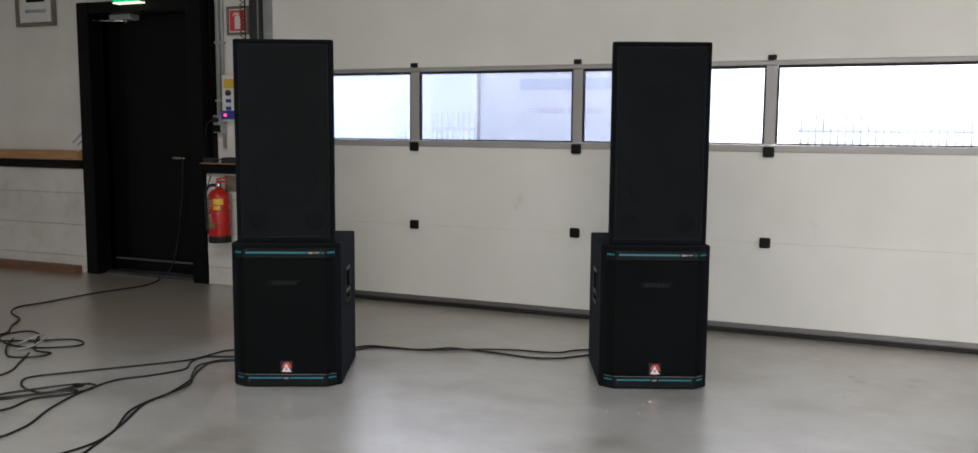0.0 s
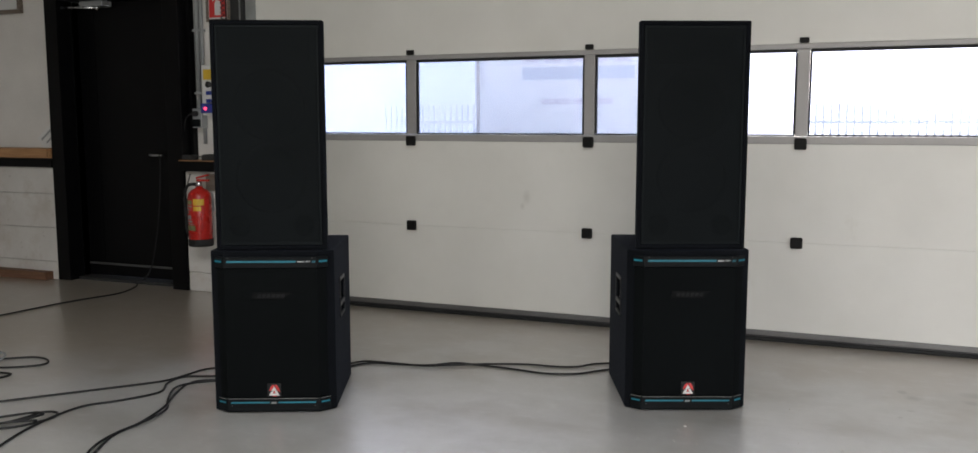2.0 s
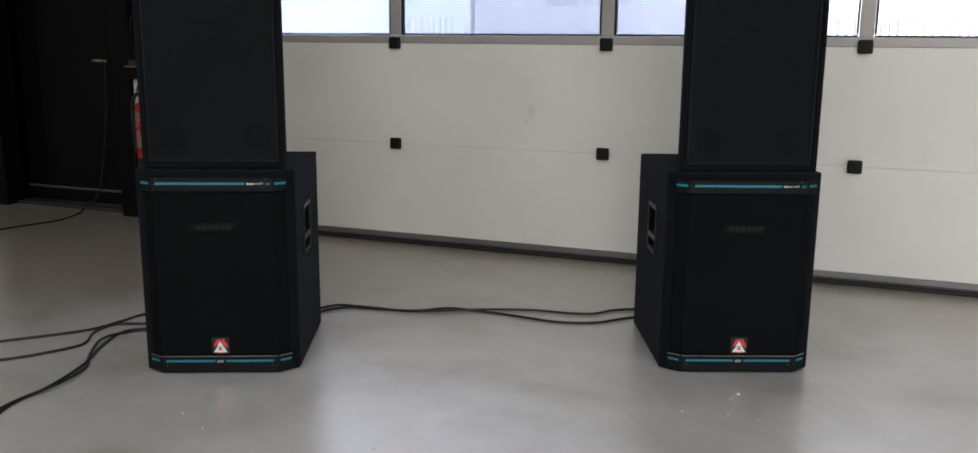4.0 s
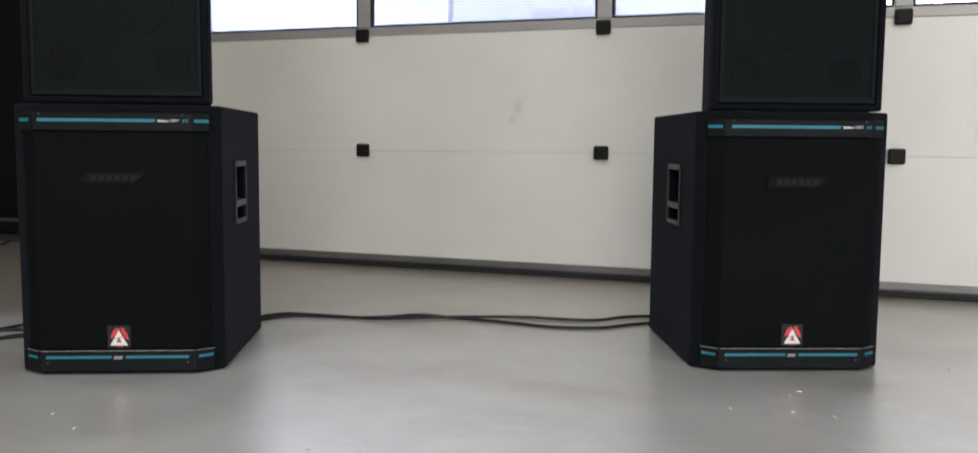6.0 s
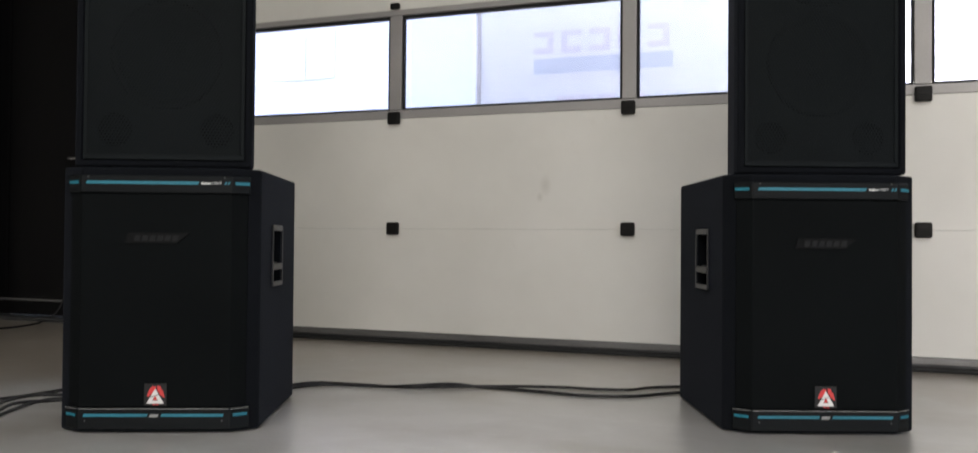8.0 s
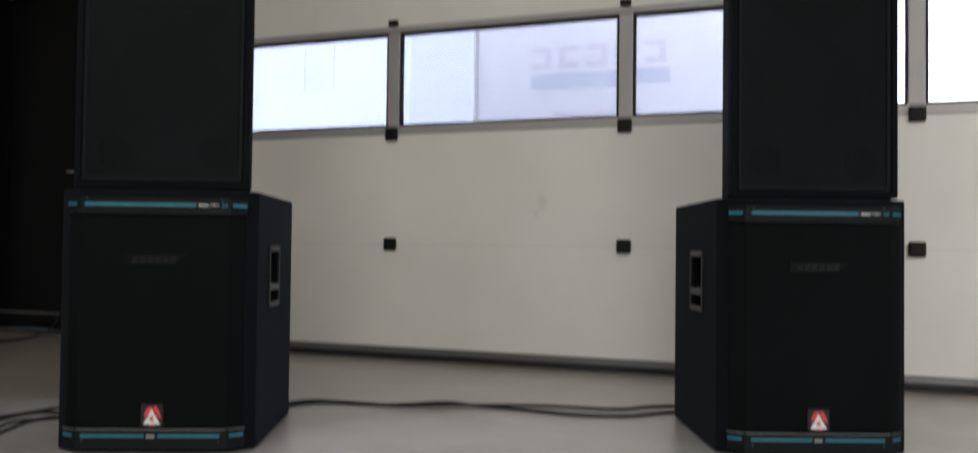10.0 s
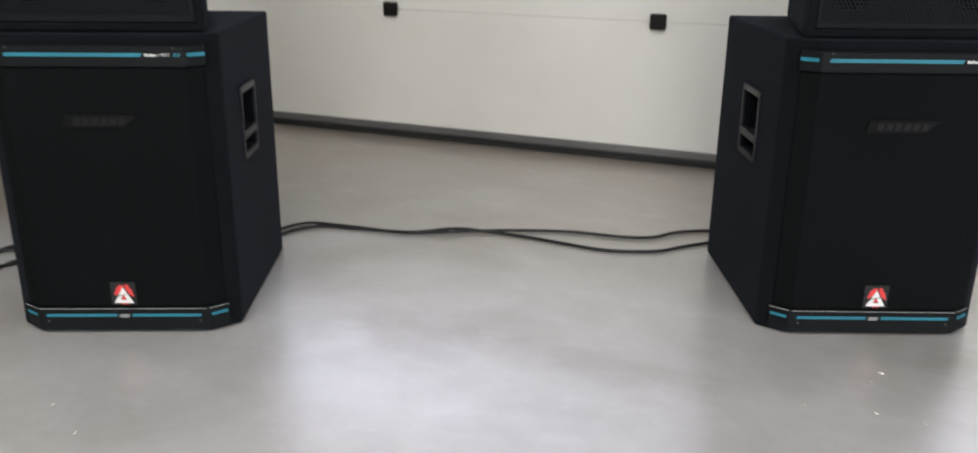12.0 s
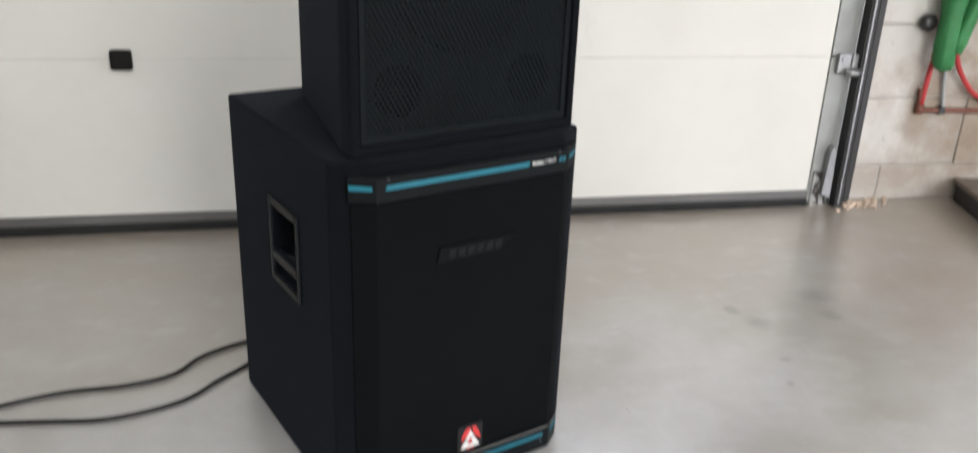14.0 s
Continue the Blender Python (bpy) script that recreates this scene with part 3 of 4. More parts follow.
rd = part("red_field", box(-0.084, 0.084, -0.0125, -0.0085, 0.034, 0.208), M_RED, sg)
part("pictogram", slab([(-0.028, 0.05), (0.03, 0.05), (0.03, 0.145), (0.018, 0.162), (-0.016, 0.162), (-0.028, 0.145)], -0.0165, -0.013), M_WHITE, rd)
part("pictogram", slab([(-0.012, 0.165), (0.012, 0.165), (0.02, 0.185), (-0.03, 0.19), (-0.05, 0.165), (-0.043, 0.158), (-0.025, 0.176)], -0.0165, -0.013), M_WHITE, rd)

fe = thing("fire_extinguisher", pose(-4.93, 6.34, 0.415), "red fire extinguisher hung on the wall with black hose", "fire extinguisher")
part("cylinder", turned([(0.086, 0.03), (0.092, 0.045), (0.092, 0.36), (0.085, 0.40), (0.06, 0.43), (0.03, 0.445), (0.025, 0.46)], 28), M_EXT, fe, smooth=True)
part("base_ring", turned([(0.093, -0.012), (0.095, 0.0), (0.095, 0.045), (0.0935, 0.046)], 28), M_RUBBER, fe, "black plastic foot ring", True)
part("valve", turned([(0.024, 0.455), (0.024, 0.49), (0.014, 0.50)], 14), M_CHROME, fe, smooth=True)
part("lever", box(-0.018, 0.095, -0.012, 0.012, 0.50, 0.515, 0.004), M_EXT, fe)
part("lever", slab([(-0.02, 0.518), (0.09, 0.545), (0.09, 0.556), (-0.02, 0.532)], -0.012, 0.012), M_EXT, fe)
part("hose", tube([(-0.02, 0, 0.475), (-0.085, -0.02, 0.47), (-0.118, -0.03, 0.40), (-0.115, -0.03, 0.28), (-0.108, -0.03, 0.14), (-0.10, -0.02, 0.06)], 0.012, 8), M_RUBBER, fe, smooth=True)
def wrapped(z0, z1, x0, x1, r=0.0935):
    """A printed band on the cylinder's front between two x."""
    b = turned([(r, z0), (r, z1)], 48)
    bmesh.ops.delete(b, geom=[v for v in b.verts if v.co.y > 0 or not x0 < v.co.x < x1], context="VERTS")
    return b


part("label", wrapped(0.315, 0.365, 0.008, 0.086), M_YELLOW, fe, "yellow instruction label", True)
part("label", wrapped(0.272, 0.306, 0.012, 0.07), M_YELLOW, fe, "yellow instruction label", True)
part("label", wrapped(0.322, 0.356, -0.088, 0.004), M_OLIVE, fe, "olive and white printed label", True)
part("label", wrapped(0.118, 0.158, -0.08, 0.03), M_OLIVE, fe, "olive and white printed label", True)
for z0, z1, x1 in ((0.300, 0.312, 0.0), (0.276, 0.286, -0.02), (0.252, 0.264, -0.03), (0.205, 0.236, -0.01), (0.182, 0.194, 0.0), (0.164, 0.170, 0.02)):
    part("text_bar", wrapped(z0, z1, -0.082, x1), M_PALE, fe)
part("wall_bracket", box(-0.03, 0.03, 0.093, 0.135, 0.25, 0.40, 0.004), M_GREYPL, fe)
tagged(part("backing_plate", box(-4.96, -4.76, 6.456, 6.472, 0.83, 0.965, 0.003), M_BROWN), "brown board fixed to the wall behind the extinguisher", "board")

# wall services between door and guide
for x, z0, r in ((-5.105, 1.48, 0.020), (-5.06, 1.20, 0.015)):
    cd = thing("conduit", pose(x, 6.595, 0), "grey plastic electrical conduit clipped to the wall", "conduit", "wall conduits")
    part("pipe", rod((0, 0, z0), (0, 0, 3.9), r), M_GREYPL, cd, smooth=True)
    for z in (1.6, 2.1, 2.6):
        part("clip", box(-r - 0.008, r + 0.008, -r - 0.004, 0.022, z, z + 0.02, 0.003), M_GREYPL, cd)
so = thing("wall_socket", pose(-5.09, 6.57, 1.33), "grey surface socket box with a plug in it", "socket")
part("box", box(-0.045, 0.045, -0.03, 0.047, 0.0, 0.155, 0.006), M_GREYPL, so)
part("lid", box(-0.036, 0.036, -0.042, -0.031, 0.01, 0.07, 0.004), M_TRIM, so)
part("plug", turned([(0.022, 0), (0.022, 0.03), (0.012, 0.045)], 14, Matrix.Translation((-0.005, -0.031, 0.115)) @ Matrix.Rotation(radians(90), 4, "X")), M_RUBBER, so, smooth=True)
part("lead", tube([(-0.005, -0.07, 0.115), (-0.06, -0.09, 0.08), (-0.11, -0.07, -0.08), (-0.15, -0.06, -0.22)], 0.006), M_CABLE, so, smooth=True)
cb = thing("door_control_box", pose(-4.965, 6.58, 1.43), "white control box with yellow label and blue base", "control box")
part("back_box", box(-0.075, 0.075, -0.03, 0.037, 0.0, 0.40, 0.005), M_WHITE, cb)
part("label", box(-0.055, 0.05, -0.034, -0.0305, 0.285, 0.365), M_YELLOW, cb)
part("base", box(-0.07, 0.07, -0.06, -0.0305, 0.02, 0.095, 0.006), M_BLUEBOX, cb)
part("indicator", turned([(0.014, 0), (0.012, 0.01)], 14, Matrix.Translation((-0.02, -0.061, 0.055)) @ Matrix.Rotation(radians(90), 4, "X")), M_LED, cb, "lit pink indicator lamp", True)
for k, (mt, z) in enumerate(((M_BLUEBOX, 0.10), (M_WHITE, 0.132), (M_BLUEBOX, 0.164), (M_WHITE, 0.196))):
    part("button", box(-0.022, 0.022, -0.05, -0.031, z, z + 0.029, 0.003), mt, cb)
part("button", turned([(0.024, 0), (0.026, 0.02), (0.015, 0.028)], 16, Matrix.Translation((0, -0.031, 0.245)) @ Matrix.Rotation(radians(90), 4, "X")), M_DEVICE, cb, smooth=True)
for nm, lab, c in (("power_adapter", "small black power adapter on the shelf", (-5.165, -5.06, 6.43, 6.50, 1.0735, 1.115)), ("radio", "flat black device on the shelf", (-4.965, -4.79, 6.42, 6.52, 1.0735, 1.118))):
    ob = thing(nm, pose((c[0] + c[1]) / 2, (c[2] + c[3]) / 2, c[4]), lab, nm.replace("_", " "))
    w, d, h = (c[1] - c[0]) / 2, (c[3] - c[2]) / 2, c[5] - c[4]
    part("case", box(-w, w, -d, d, 0, h, 0.006), M_DEVICE, ob)
    part("top_plate", box(-w + 0.012, w - 0.012, -d + 0.01, d - 0.01, h + 0.0005, h + 0.004, 0.001), M_TRIM, ob)
    if nm == "radio":
        part("lead", tube([(-w, 0, 0.02), (-w - 0.05, 0.0, 0.03), (-w - 0.10, 0, 0.012)], 0.004), M_CABLE, ob, smooth=True)
hl = [(-4.712 + 0.013 * math.cos(a * 0.9), 6.42 + 0.013 * math.sin(a * 0.9), 2.12 + 0.0052 * a) for a in range(0, 420)]
tagged(part("coiled_lead", tube(hl, 0.004, 6, 0.02), M_CABLE, smooth=True), "black coiled lead hanging beside the door guide", "cable")
tagged(part("hanging_cable", rod((-4.665, 6.40, 0.0), (-4.665, 6.40, CEIL), 0.006), M_CABLE, smooth=True), "straight black cable down beside the door guide", "cable")
lw = tube([(-5.12, 6.468, 0.96), (-5.17, 6.466, 0.80), (-5.165, 6.466, 0.62), (-5.185, 6.466, 0.50), (-5.11, 6.466, 0.42), (-5.06, 6.466, 0.44)], 0.004, 6)
tagged(part("thin_lead", lw, M_CABLE, smooth=True), "thin dark lead hanging down the block wall", "cable")

# ---- sectional door ----
FY = 6.455                     # inner face of the door panels
COLS = (-4.43, -3.116, -1.803, -0.467, 0.86)
SEAMS = (0.065, 0.632, 1.243, 1.850, 2.460, 3.07)
sd = thing("sectional_door", pose(0, 0, 0), "off-white sectional overhead door with a strip of windows", "garage door")
for k in (0, 1, 3, 4):
    part("panel", box(DX0, DX1 - 0.06, FY, FY + 0.045, SEAMS[k] + 0.0003, SEAMS[k + 1] - 0.0003, 0.002, 1), M_PANEL, sd)
# hidden strips inside the panels, added to stop daylight leaking through the seams
for z in SEAMS[1:-1]:
    part("seam_light_block", box(DX0 + 0.01, DX1 - 0.07, FY + 0.012, FY + 0.03, z - 0.012, z + 0.012), M_RUBBER, sd)
# window section: rails, mullions, gaskets, panes
part("window_rail", box(DX0, DX1 - 0.06, FY - 0.004, FY + 0.045, SEAMS[2] + 0.0003, 1.290, 0.004), M_ALU, sd, "dull aluminium bottom rail")
part("window_rail", box(DX0, DX1 - 0.06, FY - 0.004, FY + 0.045, 1.818, SEAMS[3] - 0.0003, 0.004), M_ALU, sd, "dull aluminium top rail")
for k, x in enumerate(COLS):
    part("mullion", box(x - 0.036, min(x + 0.036, DX1 - 0.062), FY - 0.003, FY + 0.045, 1.2915, 1.8165, 0.004), M_ALU, sd)
for a, c in zip(COLS, COLS[1:]):
    l, r = a + 0.0375, c - 0.0375
    pn = part("pane", box(l + 0.004, r - 0.004, FY + 0.020, FY + 0.026, 1.295, 1.813), M_PANE, sd, "worn milky acrylic pane")
    pn.visible_shadow = False
    for q in ((l, r, 1.2915, 1.3015), (l, r, 1.800, 1.8165), (l, l + 0.011, 1.3025, 1.799), (r - 0.011, r, 1.3025, 1.799)):
        part("gasket", box(q[0], q[1], FY + 0.004, FY + 0.036, q[2], q[3], 0.003, 1), M_RUBBER, pn)
part("bottom_rail", box(DX0, DX1 - 0.06, FY - 0.008, FY + 0.045, 0.032, 0.0647, 0.004), M_BOTTOM, sd)
part("bottom_rail", box(DX0, DX1 - 0.06, FY - 0.012, FY + 0.04, 0.023, 0.0315, 0.003), M_DKRAIL, sd)
part("bottom_seal", box(DX0, DX1 - 0.06, FY - 0.022, FY + 0.04, 0.0, 0.0225, 0.007, 3), M_RUBBER, sd, "black rubber floor seal")
for x in COLS[1:-1]:
    for z in (0.632, 1.243, 2.46):
        hg = part("hinge", box(x - 0.036, x + 0.036, FY - 0.034, FY - 0.0055, z - 0.034, z + 0.036, 0.012, 3), M_CAP, sd, "black plastic hinge cover")
        part("hinge_leaf", box(x - 0.024, x + 0.024, FY - 0.0365, FY - 0.0345, z - 0.006, z + 0.006, 0.0009, 1), M_CAP, hg)
    part("hinge", box(x - 0.028, x + 0.028, FY - 0.026, FY - 0.0055, 1.852, 1.885, 0.006, 2), M_CAP, sd, "flat black hinge bracket")
for x0, x1 in ((DX0 - 0.002, DX0 + 0.09), (DX1 - 0.058, DX1 + 0.045)):
    for k in range(5):
        part("end_cap", box(x0, x1, FY - 0.006, FY + 0.047, SEAMS[k] - (0.05 if k == 0 else -0.003), SEAMS[k + 1] - 0.003, 0.003), M_STILE, sd, "grey steel end stile")
for x in (DX0 + 0.02, DX1 + 0.012):
    for z in (0.605, 1.21, 1.84):
        rl = part("roller_bracket", box(x - 0.05, x + 0.045, FY - 0.03, FY - 0.0065, z - 0.035, z + 0.04, 0.006), M_GALV, sd, "bright zinc roller bracket")
        part("roller", rod((x - 0.02, FY - 0.045, z - 0.03), (x + 0.05, FY - 0.045, z - 0.03), 0.016), M_GALV, rl, smooth=True)
        part("bolt", turned([(0.009, 0), (0.009, 0.008)], 6, Matrix.Translation((x - 0.03, FY - 0.031, z + 0.018)) @ Matrix.Rotation(radians(90), 4, "X")), M_GALV, rl)
cap = part("corner_bracket", box(DX1 - 0.05, DX1 + 0.042, FY - 0.018, FY - 0.0065, 0.0, 0.15, 0.005), M_FLAKE, sd, "flaking rusty corner bracket")
fin = slab([(DX1 - 0.018, 0.06), (DX1 + 0.022, 0.045), (DX1 + 0.018, 0.24), (DX1 + 0.004, 0.27), (DX1 - 0.008, 0.25)], FY - 0.045, FY - 0.019)
part("bracket_fin", fin, M_GALV, cap, "worn bright zinc fin")
for x, z in ((DX1 - 0.036, 0.03), (DX1 - 0.036, 0.12), (DX1 + 0.03, 0.03)):
    part("bolt", turned([(0.009, 0), (0.009, 0.008)], 6, Matrix.Translation((x, FY - 0.0185, z)) @ Matrix.Rotation(radians(90), 4, "X")), M_FLAKE, cap)
part("cable_end", rod((DX1 + 0.02, FY - 0.035, 0.05), (DX1 + 0.02, FY - 0.035, 3.0), 0.003, 6), M_GALV, cap)
for side, x in ((1, DX1 + 0.048), (-1, DX0 - 0.006)):
    gr = thing("door_guide", pose(x, FY, 0), "dark vertical guide rail of the sectional door", "guide rail", "door guides")
    a, c = (0.0, 0.035) if side > 0 else (-0.06, 0.0)
    part("rail", box(a, c, -0.05, 0.05, 0, 3.3, 0.004), M_DKRAIL, gr)
    a, c = (0.037, 0.055) if side > 0 else (-0.078, -0.062)
    part("flange", box(a, c, 0.0, 0.07, 0, 3.3, 0.003), M_GALV, gr, "grey galvanised flange")
    a, c = (0.057, 0.085) if side > 0 else (-0.125, -0.08)
    part("angle", box(a, c, -0.02, 0.07, 0, 3.3, 0.003), M_DKRAIL, gr)
    a, c = (0.006, 0.014) if side > 0 else (-0.014, -0.006)
    part("lip", box(a, c, -0.062, -0.0505, 0.02, 3.3, 0.002), M_GALV, gr)

# ---- right-hand corner ----
hz = thing("hose_hanger", pose(1.40, 6.447, 0), "red hose and green sleeve hung over copper pipes", "hose")
part("copper_pipe", tube([(-0.092, 0.005, 0.50), (-0.082, 0.005, 0.425), (-0.07, 0.005, 0.408), (0.05, 0.005, 0.403), (0.4, 0.005, 0.395), (0.9, 0.005, 0.393)], 0.011), M_COPPER, hz, "tarnished copper pipe", True)
part("copper_pipe", tube([(0.035, 0.008, 0.40), (0.005, 0.008, 0.60), (-0.02, 0.008, 1.2)], 0.008), M_GREYPL, hz, smooth=True)
part("pipe_tee", turned([(0.018, 0), (0.018, 0.04)], 12, Matrix.Translation((-0.080, 0.005, 0.392))), M_COPPER, hz, smooth=True)
part("pipe_clip", box(0.008, 0.036, -0.010, 0.028, 0.388, 0.418, 0.003), M_DKRAIL, hz)
part("hose", tube([(-0.080, -0.0, 0.43), (-0.078, -0.005, 0.54), (-0.074, -0.01, 0.66), (-0.065, -0.02, 0.78), (-0.05, -0.03, 0.92), (-0.02, -0.03, 1.0), (0.0, -0.03, 0.88), (0.005, -0.025, 0.72), (0.028, -0.02, 0.62), (0.085, -0.015, 0.538), (0.168, -0.01, 0.467), (0.28, -0.01, 0.44), (0.42, -0.01, 0.52)], 0.011), M_HOSE, hz, "red rubber hose", True)
g = turned([(0.028, 0), (0.036, 0.02), (0.043, 0.10), (0.04, 0.2), (0.052, 0.3), (0.046, 0.42), (0.03, 0.5)], 18, Matrix.Translation((-0.068, -0.055, 0.592)))
for v in g.verts:
    v.co += 0.016 * noise.noise_vector(v.co * 26)
part("sleeve", g, M_GREEN, hz, "crumpled green fabric sleeve", True)
g = turned([(0.02, 0), (0.03, 0.05), (0.032, 0.2), (0.02, 0.32)], 14, Matrix.Translation((-0.038, -0.078, 0.66)) @ Matrix.Rotation(radians(14), 4, "Y"))
for v in g.verts:
    v.co += 0.01 * noise.noise_vector(v.co * 25)
part("sleeve", g, M_GREEN, hz, smooth=True)
part("black_knob", turned([(0.02, 0), (0.034, 0.01), (0.034, 0.03), (0.02, 0.04)], 16, Matrix.Translation((-0.13, 0.015, 0.769)) @ Matrix.Rotation(radians(90), 4, "X")), M_DEVICE, hz, smooth=True)
pl = thing("low_platform", pose(1.57, 6.455, 0, 0, 0, -16), "low dark platform with a dusty board top", "platform")
part("top_board", box(0.0, 0.85, -0.62, 0.0, 0.078, 0.1, 0.006, 2), M_BROWN, pl)
part("edge_beam", box(0.012, 0.838, -0.61, -0.58, 0.0, 0.0775, 0.004), M_DKRAIL, pl)
part("edge_beam", box(0.012, 0.042, -0.578, -0.01, 0.0, 0.0775, 0.004), M_DKRAIL, pl)
rng = random.Random(4)
rb = bmesh.new()
for k in range(80):
    q = bmesh.new()
    bmesh.ops.create_icosphere(q, subdivisions=1, radius=rng.uniform(0.004, 0.017))
    for v in q.verts:
        v.co *= rng.uniform(0.7, 1.3)
    bmesh.ops.translate(q, verts=q.verts, vec=(rng.gauss(1.10, 0.055), rng.gauss(6.435, 0.03), 0.004))
    join(rb, q)
tagged(part("rubble", rb, M_DUST), "sandy crumbs of broken mortar at the wall foot", "rubble", kind="stuff")

# ---- loudspeakers ----
SA, SW, SC, SD, SH = 0.215, 0.290, 0.055, 0.63, 0.776      # half flat front, half width, chamfer depth, depth, height
PLAN = [(-SW, SC), (-SA - 0.004, 0.006), (SA + 0.004, 0.006), (SW, SC), (SW, SD), (-SW, SD)]
CH = math.atan2(SC, SW - SA)


def wrap(depth0, depth1, inset, z0, z1, bevel=0.003):
    """A strip that follows the front and its two chamfers: from depth0 in front of the body line to depth1 behind."""
    e = SW - inset
    ye = SC * (e - SA) / (SW - SA)
    n = (-math.sin(CH), -math.cos(CH))
    k = math.tan(CH / 2) * depth0
    out = [(-e + n[0] * depth0, ye + n[1] * depth0), (-SA - k, -depth0), (SA + k, -depth0), (e - n[0] * depth0, ye + n[1] * depth0),
           (e, ye + depth1), (SA - 0.003, depth1), (-SA + 0.003, depth1), (-e, ye + depth1)]
    return prism(out, z0, z1, bevel, 1)


def facet(s0, s1, z0, z1, side, proud):
    """A thin printed bar on a chamfer: s from the front edge (0) to the side edge (0.106)."""
    b = box(s0, s1, -proud - 0.0012, -proud, z0, z1)
    b.transform(Matrix.Translation((SA, 0, 0)) @ Matrix.Rotation(CH, 4, "Z"))
    if side < 0:
        bmesh.ops.scale(b, vec=(-1, 1, 1), verts=b.verts)
        bmesh.ops.reverse_faces(b, faces=b.faces)
    return b


HY0, HY1 = 0.218, 0.360          # the handle's recesses, front to back


def subwoofer(m, label):
    sub = thing("subwoofer", m, label, "loudspeaker", "speaker stacks")
    b = prism(PLAN, 0.003, SH, 0.009, 3)
    for co, no in (((0, HY0, 0), (0, 1, 0)), ((0, HY1, 0), (0, 1, 0)), ((0, 0, 0.432), (0, 0, 1)), ((0, 0, 0.470), (0, 0, 1)), ((0, 0, 0.491), (0, 0, 1)), ((0, 0, 0.596), (0, 0, 1))):
        bmesh.ops.bisect_plane(b, geom=b.verts[:] + b.edges[:] + b.faces[:], plane_co=co, plane_no=no)
    for side in (-1, 1):
        for z0, z1 in ((0.432, 0.470), (0.491, 0.596)):
            fs = [f for f in b.faces if abs(f.calc_center_median().x - side * SW) < 1e-4 and HY0 < f.calc_center_median().y < HY1 and z0 < f.calc_center_median().z < z1]
            r = bmesh.ops.extrude_face_region(b, geom=fs)
            bmesh.ops.translate(b, verts=[v for v in r["geom"] if isinstance(v, bmesh.types.BMVert)], vec=(-side * 0.07, 0, -0.01))
            bmesh.ops.delete(b, geom=fs, context="FACES")
    part("cabinet", b, M_CARPET, sub)
    part("grille", wrap(0.002, 0.004, 0.034, 0.0760, 0.6985, 0.002), M_CLOTH, sub, "flat black speaker grille")
    tb = part("top_band", wrap(0.008, 0.004, 0.030, 0.700, 0.752, 0.003), M_TRIM, sub, "dark moulded band with turquoise stripes")
    bb = part("bottom_band", wrap(0.008, 0.004, 0.028, 0.012, 0.0745, 0.003), M_TRIM, sub, "dark moulded band with turquoise stripes")
    # printed stripes
    z0, z1 = 0.7258, 0.7348
    part("stripe", slab([(-0.203, z0), (0.118, z0), (0.123, z1), (-0.199, z1)], -0.0092, -0.0081), M_BLUE, tb, "turquoise stripe")
    part("stripe", facet(0.008, 0.052, z0, z1, -1, 0.0081), M_BLUE, tb, "turquoise stripe")
    part("stripe", facet(0.008, 0.052, z0, z1, 1, 0.0081), M_BLUE, tb, "turquoise stripe")
    for x in (0.195, 0.204):
        part("slash", slab([(x, z0), (x + 0.005, z0), (x + 0.009, z1), (x + 0.004, z1)], -0.0092, -0.0081), M_BLUE, tb)
    for k in range(5):
        x = 0.128 + 0.0058 * k
        part("logo_bar", slab([(x, z0 + 0.001), (x + 0.0042, z0 + 0.001), (x + 0.0056, z1 - (0.001 if k in (0, 2) else 0.003)), (x + 0.0014, z1 - (0.001 if k in (0, 2) else 0.003))], -0.0092, -0.0081), M_WHITE, tb)
    lettering("118XT", 0.0104, Matrix.Translation((0.173, -0.0085, z0 + 0.0046)) @ Matrix.Rotation(radians(90), 4, "X"), "lettering", M_WHITE, tb)
    z0, z1 = 0.0500, 0.0582
    for a, c in ((-0.202, -0.020), (0.020, 0.198)):
        part("stripe", slab([(a, z0), (c, z0), (c + 0.004, z1), (a + 0.004, z1)], -0.0092, -0.0081), M_BLUE, bb, "turquoise stripe")
    for s in (-1, 1):
        part("stripe", facet(0.008, 0.052, z0, z1, s, 0.0081), M_BLUE, bb, "turquoise stripe")
        part("edge_line", facet(0.002, 0.056, 0.0716, 0.0732, s, 0.0081), M_PALE, bb)
        for z, p_ in ((0.747, tb), (0.038, bb)):
            part("screw", turned([(0.0026, 0), (0.0026, 0.001), (0.0015, 0.0016)], 10, Matrix.Translation((s * 0.196, -0.0081, z)) @ Matrix.Rotation(radians(90), 4, "X")), M_SCREW, p_)
    part("edge_line", box(-SA, SA, -0.0092, -0.0081, 0.0716, 0.0732), M_PALE, bb)
    part("logo_bar", slab([(-0.013, z0 - 0.002), (0.011, z0 - 0.002), (0.015, z1 - 0.001), (-0.009, z1 - 0.001)], -0.0092, -0.0081), M_PALE, bb)
    # slanted badge on the grille
    bd = part("badge", slab([(-0.090, 0.553), (0.058, 0.553), (0.097, 0.585), (-0.082, 0.585)], -0.006, -0.0022), M_BADGE, sub, "slanted dark maker's badge")
    for k in range(6):
        x = -0.064 + 0.022 * k
